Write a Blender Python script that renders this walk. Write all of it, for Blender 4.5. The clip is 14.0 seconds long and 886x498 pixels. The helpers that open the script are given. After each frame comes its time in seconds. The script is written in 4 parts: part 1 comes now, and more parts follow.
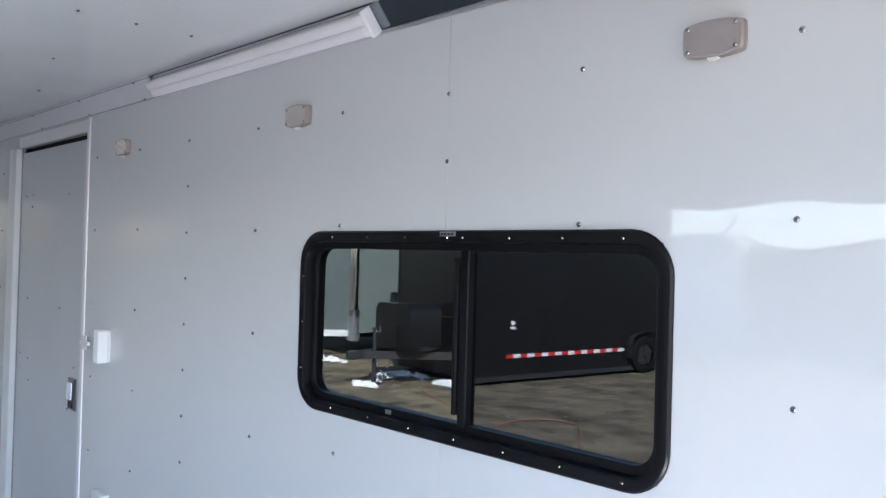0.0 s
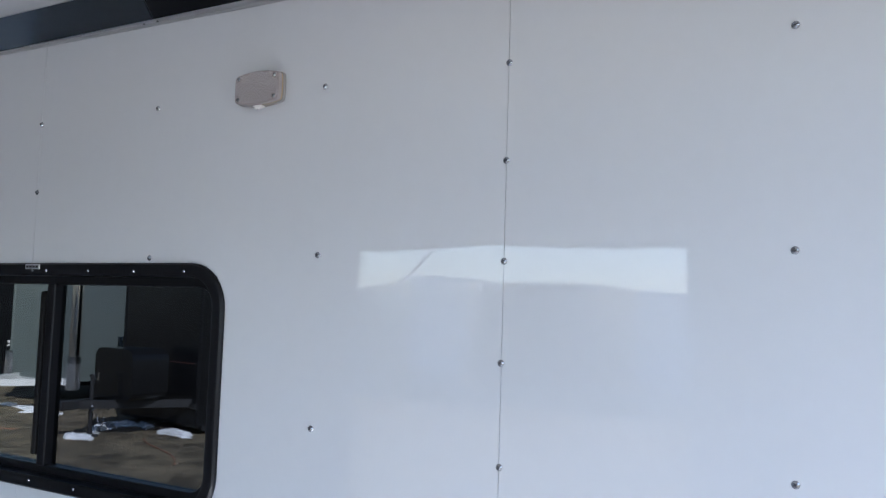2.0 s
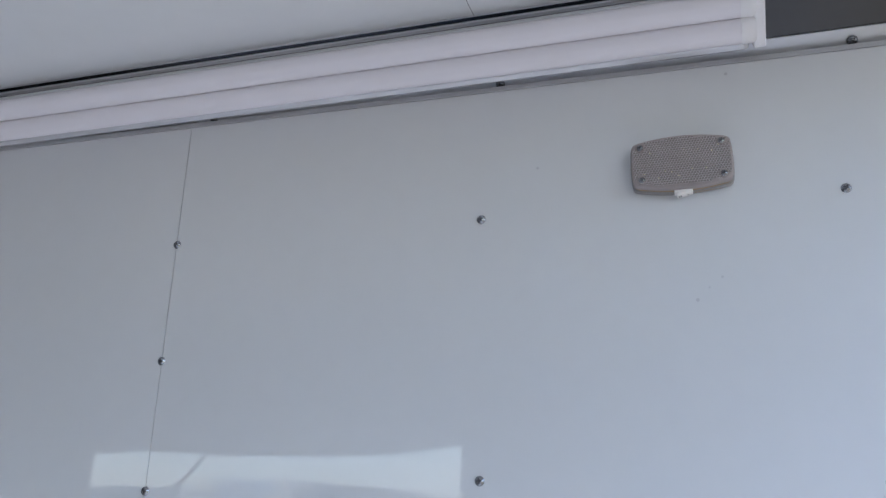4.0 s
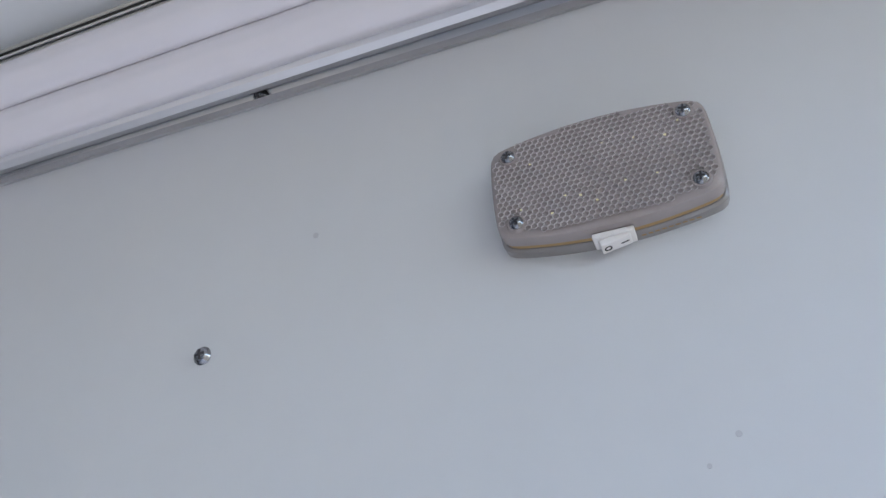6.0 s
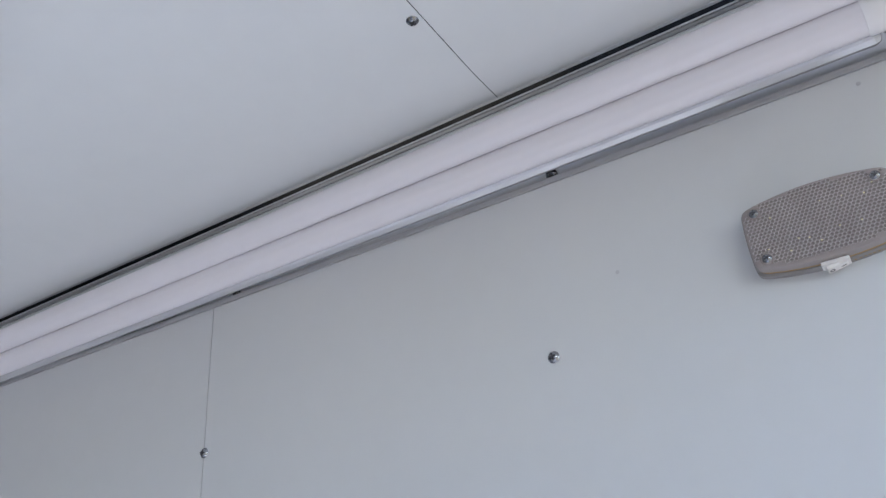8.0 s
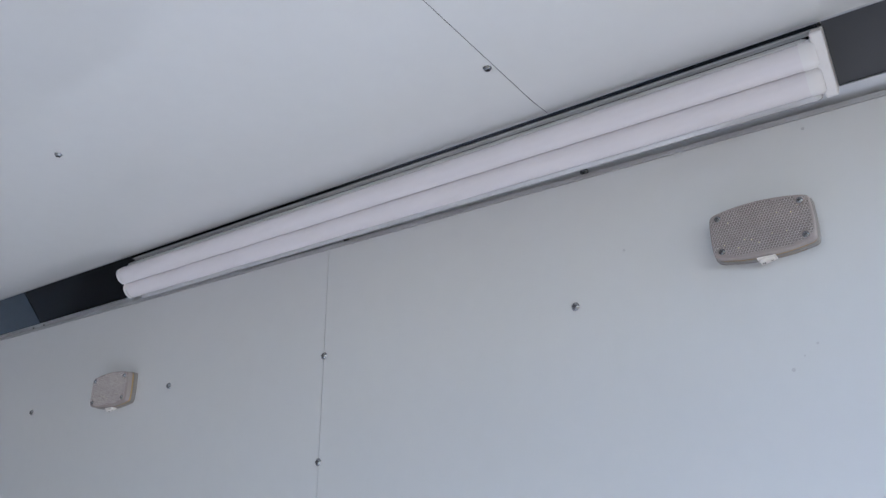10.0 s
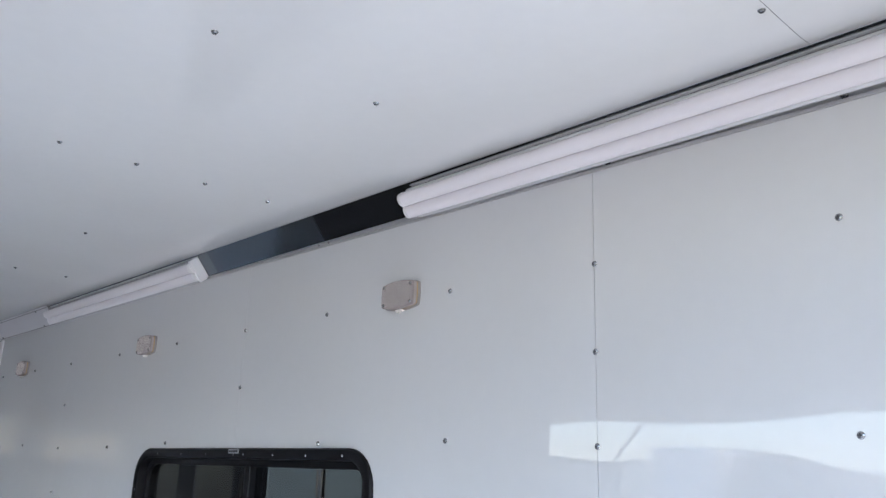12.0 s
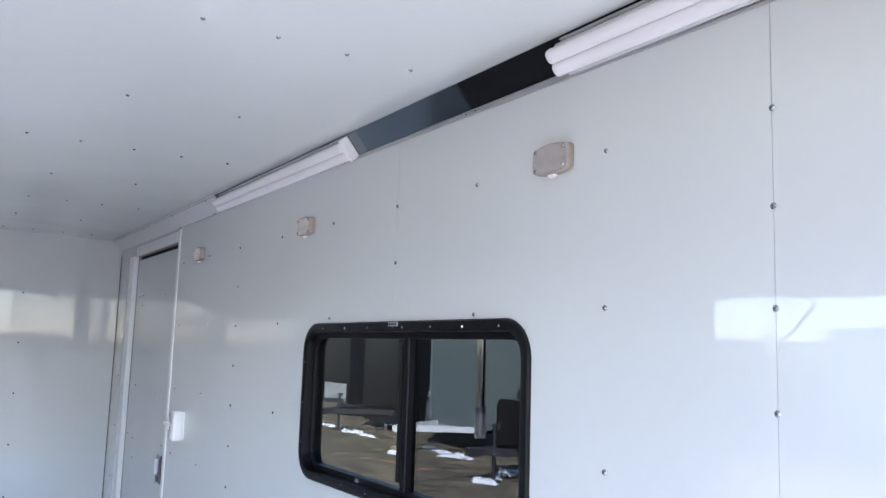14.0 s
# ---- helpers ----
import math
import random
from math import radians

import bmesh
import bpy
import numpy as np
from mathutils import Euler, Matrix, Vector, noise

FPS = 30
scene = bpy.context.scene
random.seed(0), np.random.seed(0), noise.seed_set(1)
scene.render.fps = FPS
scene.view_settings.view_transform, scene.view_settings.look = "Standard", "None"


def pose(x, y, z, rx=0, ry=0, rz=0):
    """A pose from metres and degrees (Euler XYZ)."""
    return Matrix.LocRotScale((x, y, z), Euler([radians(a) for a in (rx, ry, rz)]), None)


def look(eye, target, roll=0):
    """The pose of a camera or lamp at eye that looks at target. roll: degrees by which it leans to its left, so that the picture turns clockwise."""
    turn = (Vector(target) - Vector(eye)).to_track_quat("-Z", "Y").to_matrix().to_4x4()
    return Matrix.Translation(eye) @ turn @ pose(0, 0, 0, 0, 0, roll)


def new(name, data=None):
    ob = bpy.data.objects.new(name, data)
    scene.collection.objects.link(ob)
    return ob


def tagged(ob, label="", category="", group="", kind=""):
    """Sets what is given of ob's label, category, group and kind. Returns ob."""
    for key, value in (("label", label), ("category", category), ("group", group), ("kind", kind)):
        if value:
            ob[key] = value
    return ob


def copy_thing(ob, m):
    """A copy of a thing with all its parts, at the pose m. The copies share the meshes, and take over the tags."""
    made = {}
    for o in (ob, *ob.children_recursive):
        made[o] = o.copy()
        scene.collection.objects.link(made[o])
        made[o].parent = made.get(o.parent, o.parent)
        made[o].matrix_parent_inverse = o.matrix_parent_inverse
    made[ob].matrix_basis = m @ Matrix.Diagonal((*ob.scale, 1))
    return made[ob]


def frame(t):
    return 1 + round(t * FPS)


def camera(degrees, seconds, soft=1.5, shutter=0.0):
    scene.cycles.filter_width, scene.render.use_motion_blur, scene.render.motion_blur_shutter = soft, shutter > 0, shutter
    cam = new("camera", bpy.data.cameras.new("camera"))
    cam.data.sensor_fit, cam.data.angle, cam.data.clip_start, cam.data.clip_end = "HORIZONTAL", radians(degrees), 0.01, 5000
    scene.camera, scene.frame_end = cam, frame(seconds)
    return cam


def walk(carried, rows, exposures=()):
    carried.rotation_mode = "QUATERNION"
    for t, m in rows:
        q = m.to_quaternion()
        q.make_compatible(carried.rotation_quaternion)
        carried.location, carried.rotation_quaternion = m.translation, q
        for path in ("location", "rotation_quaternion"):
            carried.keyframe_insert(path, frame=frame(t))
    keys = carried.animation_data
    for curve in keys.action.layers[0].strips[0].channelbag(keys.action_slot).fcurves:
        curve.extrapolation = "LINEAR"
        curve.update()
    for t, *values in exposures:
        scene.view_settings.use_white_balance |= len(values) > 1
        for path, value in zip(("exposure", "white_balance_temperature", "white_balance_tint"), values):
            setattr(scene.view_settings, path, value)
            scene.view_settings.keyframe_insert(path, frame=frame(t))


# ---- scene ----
cam = camera(57.7, 14.0, soft=1.4)
EXPOSURES = [(0.0, 2.64, 5600, 15), (1.5, 2.37, 5530, 15), (2.0, 2.0, 5450, 15), (2.7, 1.65, 5430, 15), (4.8, 1.65, 5380, 15), (6.0, 1.85, 5420, 15), (6.6, 2.01, 5460, 15), (8.0, 1.91, 5460, 15), (11.0, 1.9, 5480, 15), (11.5, 2.17, 5560, 15), (12.0, 2.32, 5580, 15), (12.7, 2.69, 5610, 15), (14.0, 2.68, 5510, 15)]
PATH = [
    (0, (0.167, -1.289, 1.46), (-1.271, 0.101, 1.481), 1.6),
    (0.5, (0.233, -1.246, 1.465), (-1.191, 0.153, 1.59), 2.8),
    (1, (0.351, -1.192, 1.453), (-1.077, 0.204, 1.57), 3.1),
    (1.5, (0.446, -1.148, 1.446), (-0.84, 0.38, 1.552), 2.7),
    (2, (0.52, -1.127, 1.449), (-0.451, 0.615, 1.597), 1.8),
    (2.5, (0.577, -1.148, 1.47), (-0.135, 0.71, 1.676), 0.6),
    (2.7, (0.608, -1.145, 1.473), (-0.058, 0.724, 1.73), 0.1),
    (4.8, (0.624, -0.631, 1.558), (0.185, 1.177, 2.293), -0.6),
    (5, (0.617, -0.58, 1.579), (0.209, 1.235, 2.313), -1.7),
    (5.5, (0.642, -0.443, 1.627), (0.198, 1.326, 2.45), -3.6),
    (6, (0.672, -0.343, 1.657), (0.125, 1.296, 2.664), -4.1),
    (6.5, (0.699, -0.324, 1.67), (0.11, 1.23, 2.783), -5.9),
    (7, (0.698, -0.34, 1.667), (0.053, 1.197, 2.772), -6.2),
    (7.5, (0.678, -0.425, 1.644), (-0.063, 1.116, 2.68), -4.6),
    (8, (0.657, -0.609, 1.595), (-0.202, 0.92, 2.556), -4.8),
    (8.2, (0.657, -0.662, 1.571), (-0.273, 0.849, 2.495), -4.5),
    (10.3, (0.841, -0.924, 1.527), (-0.195, 0.625, 2.254), -0.1),
    (10.5, (0.857, -0.969, 1.519), (-0.176, 0.59, 2.228), -0.0),
    (11, (0.878, -1.055, 1.494), (-0.198, 0.506, 2.132), 0.2),
    (11.5, (0.851, -1.085, 1.485), (-0.352, 0.401, 2.07), 0.9),
    (12, (0.802, -1.139, 1.472), (-0.587, 0.194, 2.012), 1.9),
    (12.5, (0.779, -1.16, 1.458), (-0.724, 0.084, 1.893), 2.1),
    (13, (0.758, -1.164, 1.443), (-0.812, 0.037, 1.747), 1.7),
    (13.5, (0.748, -1.153, 1.444), (-0.855, 0.014, 1.704), 2.0),
    (14, (0.741, -1.084, 1.445), (-0.922, -0.002, 1.698), 1.8),
]
walk(cam, [(t, look(eye, aim, lean)) for t, eye, aim, lean in PATH], exposures=EXPOSURES)

# ---- world and sun ----
world = bpy.data.worlds.new("world")
scene.world = world
world.use_nodes = True
wn = world.node_tree
sky = wn.nodes.new("ShaderNodeTexSky")
sky.sky_type = "NISHITA"
sky.sun_disc = False
sky.sun_elevation = radians(38.7)
sky.sun_rotation = radians(126.9)
sky.air_density, sky.dust_density = 1.0, 0.6
wn.links.new(sky.outputs[0], wn.nodes["Background"].inputs[0])
wn.nodes["Background"].inputs[1].default_value = 0.13
SUN_WAY = Vector((-1, 0.75, -1)).normalized()
sun_data = bpy.data.lights.new("sun", "SUN")
sun_data.energy, sun_data.angle, sun_data.color = 5.0, radians(0.5), (1.0, 0.95, 0.87)
sun = new("sun", sun_data)
sun.matrix_world = look((8, -8, 8), Vector((8, -8, 8)) + SUN_WAY)

# ---- materials ----


def material(name, color, rough=0.5, metal=0.0, vary=0.06, scale=3.0, grain=40.0, bump=0.1, size=0.002,
             coat=0.0, coat_rough=0.05, wave=0.0, wave_scale=1.5, spec=0.5, stretch=(1, 1, 1), per_object=0.0, coat_ior=1.5, spread=0.3, wave_stretch=(1, 1, 1)):
    """A surface with stains at one scale, grain at another, fine relief and, for thin sheet, long waves."""
    m = bpy.data.materials.new(name)
    m.use_nodes = True
    n, l = m.node_tree.nodes, m.node_tree.links
    b = n["Principled BSDF"]
    b.inputs["Roughness"].default_value = rough
    b.inputs["Metallic"].default_value = metal
    b.inputs["Coat Weight"].default_value = coat
    b.inputs["Coat Roughness"].default_value = coat_rough
    b.inputs["Specular IOR Level"].default_value = spec
    b.inputs["Coat IOR"].default_value = coat_ior
    tc = n.new("ShaderNodeTexCoord")
    mp = n.new("ShaderNodeMapping")
    mp.inputs["Scale"].default_value = stretch
    l.new(tc.outputs["Object"], mp.inputs[0])
    big, small = n.new("ShaderNodeTexNoise"), n.new("ShaderNodeTexNoise")
    for tex, sc, det in ((big, scale, 4), (small, grain, 3)):
        tex.inputs["Scale"].default_value = sc
        tex.inputs["Detail"].default_value = det
        l.new(mp.outputs[0], tex.inputs["Vector"])
    add = n.new("ShaderNodeMath")
    add.operation = "MULTIPLY_ADD"
    add.inputs[1].default_value = 0.5
    l.new(small.outputs[0], add.inputs[0])
    l.new(big.outputs[0], add.inputs[2])
    ramp = n.new("ShaderNodeMapRange")
    ramp.inputs[1].default_value, ramp.inputs[2].default_value = 0.75 - spread, 0.75 + spread
    ramp.inputs[3].default_value, ramp.inputs[4].default_value = 1 - vary, 1 + vary
    l.new(add.outputs[0], ramp.inputs[0])
    last = ramp.outputs[0]
    if per_object:
        info = n.new("ShaderNodeObjectInfo")
        r2 = n.new("ShaderNodeMapRange")
        r2.inputs[3].default_value, r2.inputs[4].default_value = 1 - per_object, 1 + per_object
        l.new(info.outputs["Random"], r2.inputs[0])
        mul = n.new("ShaderNodeMath")
        mul.operation = "MULTIPLY"
        l.new(last, mul.inputs[0])
        l.new(r2.outputs[0], mul.inputs[1])
        last = mul.outputs[0]
    mix = n.new("ShaderNodeVectorMath")
    mix.operation = "SCALE"
    mix.inputs[0].default_value = color
    l.new(last, mix.inputs["Scale"])
    l.new(mix.outputs[0], b.inputs["Base Color"])
    bp = n.new("ShaderNodeBump")
    bp.inputs["Strength"].default_value = bump
    bp.inputs["Distance"].default_value = size
    l.new(small.outputs[0], bp.inputs["Height"])
    if wave:
        wv = n.new("ShaderNodeTexNoise")
        wv.inputs["Scale"].default_value = wave_scale
        wv.inputs["Detail"].default_value = 1.0
        wm = n.new("ShaderNodeMapping")
        wm.inputs["Scale"].default_value = wave_stretch
        l.new(tc.outputs["Object"], wm.inputs[0])
        l.new(wm.outputs[0], wv.inputs["Vector"])
        b2 = n.new("ShaderNodeBump")
        b2.inputs["Strength"].default_value = 1.0
        b2.inputs["Distance"].default_value = wave
        l.new(wv.outputs[0], b2.inputs["Height"])
        l.new(bp.outputs[0], b2.inputs["Normal"])
        bp = b2
        l.new(b2.outputs[0], b.inputs["Coat Normal"])
    l.new(bp.outputs[0], b.inputs["Normal"])
    return m


def glass(name, tint, gloss_rough=0.15, base_gloss=0.006):
    m = bpy.data.materials.new(name)
    m.use_nodes = True
    n, l = m.node_tree.nodes, m.node_tree.links
    n.remove(n["Principled BSDF"])
    tr, gl, mx = n.new("ShaderNodeBsdfTransparent"), n.new("ShaderNodeBsdfGlossy"), n.new("ShaderNodeMixShader")
    lw, pw, sc = n.new("ShaderNodeLayerWeight"), n.new("ShaderNodeMath"), n.new("ShaderNodeMath")
    pw.operation, sc.operation = "POWER", "MULTIPLY_ADD"
    lw.inputs[0].default_value = 0.5
    pw.inputs[1].default_value = 5.0
    sc.inputs[1].default_value, sc.inputs[2].default_value = 1 - base_gloss, base_gloss
    l.new(lw.outputs["Facing"], pw.inputs[0])
    l.new(pw.outputs[0], sc.inputs[0])
    tr.inputs[0].default_value = (*tint, 1)
    gl.inputs["Roughness"].default_value = gloss_rough
    l.new(sc.outputs[0], mx.inputs[0])
    l.new(tr.outputs[0], mx.inputs[1])
    l.new(gl.outputs[0], mx.inputs[2])
    l.new(mx.outputs[0], n["Material Output"].inputs[0])
    return m


WALL_WHITE = material("white_panel", (0.64, 0.65, 0.66), 0.5, vary=0.02, scale=1.2, bump=0.02, coat=1.0, coat_rough=0.015, coat_ior=1.64, wave=0.004, wave_scale=1.1)
# Same sheet as the walls, made paler: bounced light is put into its colour.
CEIL_BOUNCE_WHITE = material("bounce_lit_ceiling_sheet", (0.78, 0.79, 0.79), 0.45, vary=0.025, scale=1.0, bump=0.03, coat=1.0, coat_rough=0.02, coat_ior=1.75, wave=0.008, wave_scale=1.6)
FRONT_WHITE = material("white_front_sheet", (0.60, 0.61, 0.63), 0.45, vary=0.02, scale=1.0, bump=0.03, coat=1.0, coat_rough=0.03, coat_ior=1.6, wave=0.010, wave_scale=4.0, wave_stretch=(1, 1, 0.1))
DOOR_WHITE = material("white_door_skin", (0.58, 0.595, 0.615), 0.45, vary=0.03, scale=2.0, bump=0.03, coat=0.6, coat_rough=0.06, wave=0.006, wave_scale=1.5)
TRIM_WHITE = material("white_trim", (0.80, 0.80, 0.81), 0.35, vary=0.03, bump=0.05, coat=0.3)
TRIM_GREY = material("grey_metal_trim", (0.70, 0.71, 0.72), 0.3, metal=0.6, vary=0.04, grain=120, bump=0.05, stretch=(0.1, 1, 1))
# Sheet of the unseen side wall, darkened to hold down the light it bounces.
FAR_WALL_DAMPED = material("bounce_damping_grey_sheet", (0.30, 0.30, 0.31), 0.45, vary=0.04, scale=1.5, bump=0.03, coat=0.4, coat_rough=0.08)
SMUDGE = material("grey_smudge", (0.50, 0.50, 0.52), 0.6)
CORE = material("wall_core", (0.32, 0.31, 0.30), 0.8, vary=0.1)
TRIM_MID = material("dull_metal_trim", (0.50, 0.50, 0.505), 0.3, metal=0.6, vary=0.05, grain=120, bump=0.05, stretch=(0.1, 1, 1))
ALU = material("aluminium_trim", (0.72, 0.72, 0.73), 0.28, metal=1.0, vary=0.05, grain=120, bump=0.05, stretch=(0.1, 1, 1))
ALU_PAINT = material("pale_cove_cover", (0.62, 0.61, 0.64), 0.35, metal=0.0, vary=0.03, coat=0.3)
# Cove plate metals: the tone each stretch mirrors is put into its base colour.
COVE_GREY_SHEEN = material("cove_plate_grey_sheen", (0.20, 0.225, 0.25), 0.10, metal=0.9, vary=0.06, grain=60, bump=0.02, wave=0.002, wave_scale=3)
COVE_BLACK_SHEEN = material("cove_plate_black_sheen", (0.035, 0.037, 0.042), 0.12, metal=0.7, vary=0.06, grain=60, bump=0.02, spec=0.3)
COVE_DIM_SHEEN = material("cove_plate_dim_sheen", (0.10, 0.10, 0.10), 0.25, metal=0.7, vary=0.06, grain=60, bump=0.02, wave=0.002, wave_scale=3)
CHROME = material("chrome", (0.82, 0.82, 0.83), 0.10, metal=1.0, vary=0.04, bump=0.02)
LATCH_GREY = material("dark_latch_metal", (0.20, 0.20, 0.21), 0.3, metal=1.0, vary=0.1)
SCREW = material("zinc_screw", (0.31, 0.32, 0.34), 0.2, metal=1.0, vary=0.1, grain=400, bump=0.1, size=0.0003, per_object=0.15)
RECESS = material("dark_screw_recess", (0.03, 0.03, 0.035), 0.5)
BLACK_FRAME = material("black_window_frame", (0.006, 0.006, 0.0075), 0.38, vary=0.15, grain=300, bump=0.12, size=0.0005, spec=0.2)
RUBBER = material("black_rubber", (0.008, 0.008, 0.008), 0.7, vary=0.15, spec=0.15)
TINT = glass("tinted_window_glass", (0.34, 0.345, 0.33))
TINT_DEEP = glass("deep_tinted_window_glass", (0.275, 0.28, 0.28))
HOUSING = material("bright_housing", (0.80, 0.80, 0.82), 0.25, metal=0.35, vary=0.03, grain=120, bump=0.04, stretch=(0.1, 1, 1))
DIFFUSER = material("frosted_diffuser", (0.86, 0.83, 0.86), 0.35, vary=0.02, scale=2, bump=0.02, coat=0.3, coat_rough=0.2)
CAP_WHITE = material("white_end_cap", (0.88, 0.87, 0.88), 0.3, vary=0.02)
PLASTIC_WHITE = material("white_plastic", (0.86, 0.87, 0.88), 0.35, vary=0.02, bump=0.03)
LAMP_BASE = material("greyed_clear_base", (0.25, 0.235, 0.225), 0.3, vary=0.06, scale=30, coat=0.4)
LAMP_SIDE = material("amber_gasket", (0.40, 0.27, 0.13), 0.25, vary=0.08, scale=40, coat=0.5)
LAMP_BOARD = material("lamp_board", (0.60, 0.54, 0.53), 0.5, vary=0.05, scale=60)
LED = material("yellow_led_chip", (0.80, 0.74, 0.42), 0.3)
SWITCH = material("cream_rocker_switch", (0.82, 0.79, 0.76), 0.3, vary=0.02)
INK = material("black_ink", (0.02, 0.02, 0.02), 0.5)
FLOOR = material("smooth_grey_floor", (0.29, 0.29, 0.29), 0.22, metal=0.5, vary=0.12, scale=3, grain=80, bump=0.03)
EXTERIOR = material("outer_skin", (0.03, 0.03, 0.035), 0.3, vary=0.05, coat=0.5)
GROUND = material("gravel_ground", (0.140, 0.114, 0.070), 0.95, vary=0.65, scale=2.6, grain=24.0, bump=0.9, size=0.03, spread=0.19)
SNOW = material("old_snow", (0.80, 0.82, 0.85), 0.7, vary=0.06, scale=4, grain=30, bump=0.6, size=0.02)
T_BLACK = material("black_trailer_skin", (0.0095, 0.010, 0.0115), 0.22, vary=0.15, scale=1.2, bump=0.03, coat=0.0, wave=0.01, wave_scale=1.2, spec=0.3)
T_GREY = material("silver_grey_trailer_skin", (0.155, 0.183, 0.175), 0.35, vary=0.05, scale=0.8, coat=0.4, wave=0.006)
T_WHITE = material("white_trailer_skin", (0.72, 0.73, 0.74), 0.35, vary=0.05, scale=0.8, coat=0.4)
T_STEEL = material("black_steel", (0.025, 0.025, 0.027), 0.45, vary=0.2)
T_STUD = material("bright_tread_stud", (0.85, 0.85, 0.86), 0.35, metal=0.5)
T_GUARD = material("diamond_plate", (0.22, 0.22, 0.23), 0.32, metal=1.0, vary=0.35, grain=26, bump=1.0, size=0.012)
RED = material("red_reflector", (0.55, 0.03, 0.03), 0.3)
TAPE_WHITE = material("white_reflector", (0.8, 0.8, 0.8), 0.3)
WOOD = material("raw_wood_block", (0.36, 0.26, 0.15), 0.8, vary=0.25, scale=6, stretch=(1, 1, 0.2))
BARK = material("bark", (0.09, 0.075, 0.06), 0.9, vary=0.3)
TWIGS = material("bare_twigs", (0.10, 0.085, 0.07), 0.9, vary=0.3)
CABLE = material("orange_cable", (0.42, 0.17, 0.10), 0.5)

# ---- mesh helpers ----


def finish(name, bm, mat, parent=None, label="", smooth=False):
    me = bpy.data.meshes.new(name)
    bmesh.ops.recalc_face_normals(bm, faces=bm.faces)
    bm.to_mesh(me)
    bm.free()
    me.materials.append(mat)
    if smooth:
        for p in me.polygons:
            p.use_smooth = True
        me.set_sharp_from_angle(angle=radians(40))
    ob = new(name, me)
    if parent:
        ob.parent = parent
    if label:
        ob["label"] = label
    return ob


def part(name, bm, mat, parent, label="", smooth=False):
    return finish(name, bm, mat, parent, label, smooth)


def empty(name, m=None):
    ob = new(name)
    ob.empty_display_size = 0.05
    if m is not None:
        ob.matrix_basis = m
    return ob


def box(bm, x0, x1, y0, y1, z0, z1, m=None, bevel=0.0, seg=2):
    made = bmesh.ops.create_cube(bm, size=1.0)["verts"]
    t = Matrix.Translation(((x0 + x1) / 2, (y0 + y1) / 2, (z0 + z1) / 2)) @ Matrix.Diagonal((x1 - x0, y1 - y0, z1 - z0, 1))
    bmesh.ops.transform(bm, matrix=(m @ t) if m is not None else t, verts=made)
    if bevel:
        edges = list({e for v in made for e in v.link_edges})
        bmesh.ops.bevel(bm, geom=edges, offset=bevel, segments=seg, profile=0.5, affect="EDGES")
    return bm


def boxes(*args, bevel=0.0):
    bm = bmesh.new()
    for a in args:
        box(bm, *a, bevel=bevel)
    return bm


def cyl(bm, p0, p1, r0, r1=None, seg=16):
    p0, p1 = Vector(p0), Vector(p1)
    d = p1 - p0
    m = Matrix.Translation((p0 + p1) / 2) @ d.to_track_quat("Z", "Y").to_matrix().to_4x4()
    bmesh.ops.create_cone(bm, cap_ends=True, segments=seg, radius1=r0, radius2=r0 if r1 is None else r1, depth=d.length, matrix=m)
    return bm


def loops(bm, rings, close=True, cap0=False, cap1=False):
    """Faces between rings of equal length."""
    vs = [[bm.verts.new(p) for p in ring] for ring in rings]
    n = len(vs[0])
    for a, b in zip(vs, vs[1:]):
        for i in range(n if close else n - 1):
            j = (i + 1) % n
            bm.faces.new((a[i], a[j], b[j], b[i]))
    if cap0:
        bm.faces.new(vs[0])
    if cap1:
        bm.faces.new(vs[-1])
    return vs


def rounded(x0, x1, z0, z1, r, y, seg=8):
    pts = []
    for cx, cz, a0 in ((x1 - r, z1 - r, 0), (x0 + r, z1 - r, 90), (x0 + r, z0 + r, 180), (x1 - r, z0 + r, 270)):
        for k in range(seg + 1):
            a = radians(a0 + 90 * k / seg)
            pts.append((cx + r * math.cos(a), y, cz + r * math.sin(a)))
    return pts


# ---- the trailer's shell ----
X0, X1 = -4.72, 1.31          # front sheet, rear frame
Y0 = -2.30                    # far side wall
ZC = 2.085                    # ceiling
ZW = 2.0115                   # top of the wall sheets at x = 0; it climbs a little towards the front
YC = -0.034                   # edge of the ceiling at the cove
HEAD = 2.03                   # rear header

floor = finish("floor", boxes((X0 - 0.05, X1 + 0.02, Y0 - 0.05, 0.06, -0.06, 0.0)), FLOOR)
tagged(floor, "smooth semi-glossy grey trailer floor", "floor", kind="structure")



def ceiling_z(y):
    """The sheet turns up a little towards the cove."""
    return ZC + 0.006 * max(0.0, (y + 0.11) / (YC + 0.11)) ** 2


bm = bmesh.new()
nx = 60
rows = [Y0 + (-0.12 - Y0) * j / 18 for j in range(19)] + [-0.11, -0.1, -0.09, -0.08, -0.07, -0.06, -0.05, -0.042, YC]
ny = len(rows) - 1
vs = [bm.verts.new((X0 + (X1 - X0) * i / nx, y, ceiling_z(y))) for i in range(nx + 1) for y in rows]
for i in range(nx):
    for j in range(ny):
        a = i * (ny + 1) + j
        bm.faces.new((vs[a], vs[a + 1], vs[a + ny + 2], vs[a + ny + 1]))
ext = bmesh.ops.extrude_face_region(bm, geom=bm.faces[:])
for v in ext["geom"]:
    if isinstance(v, bmesh.types.BMVert):
        v.co.z += 0.003
ceiling = finish("ceiling", bm, CEIL_BOUNCE_WHITE, smooth=True)
tagged(ceiling, "glossy white ceiling sheet with screws and hairline joints", "ceiling", kind="structure")
roof = finish("roof", boxes((X0 - 0.06, X1 + 0.02, Y0 - 0.06, 0.07, 2.16, 2.2)), EXTERIOR)
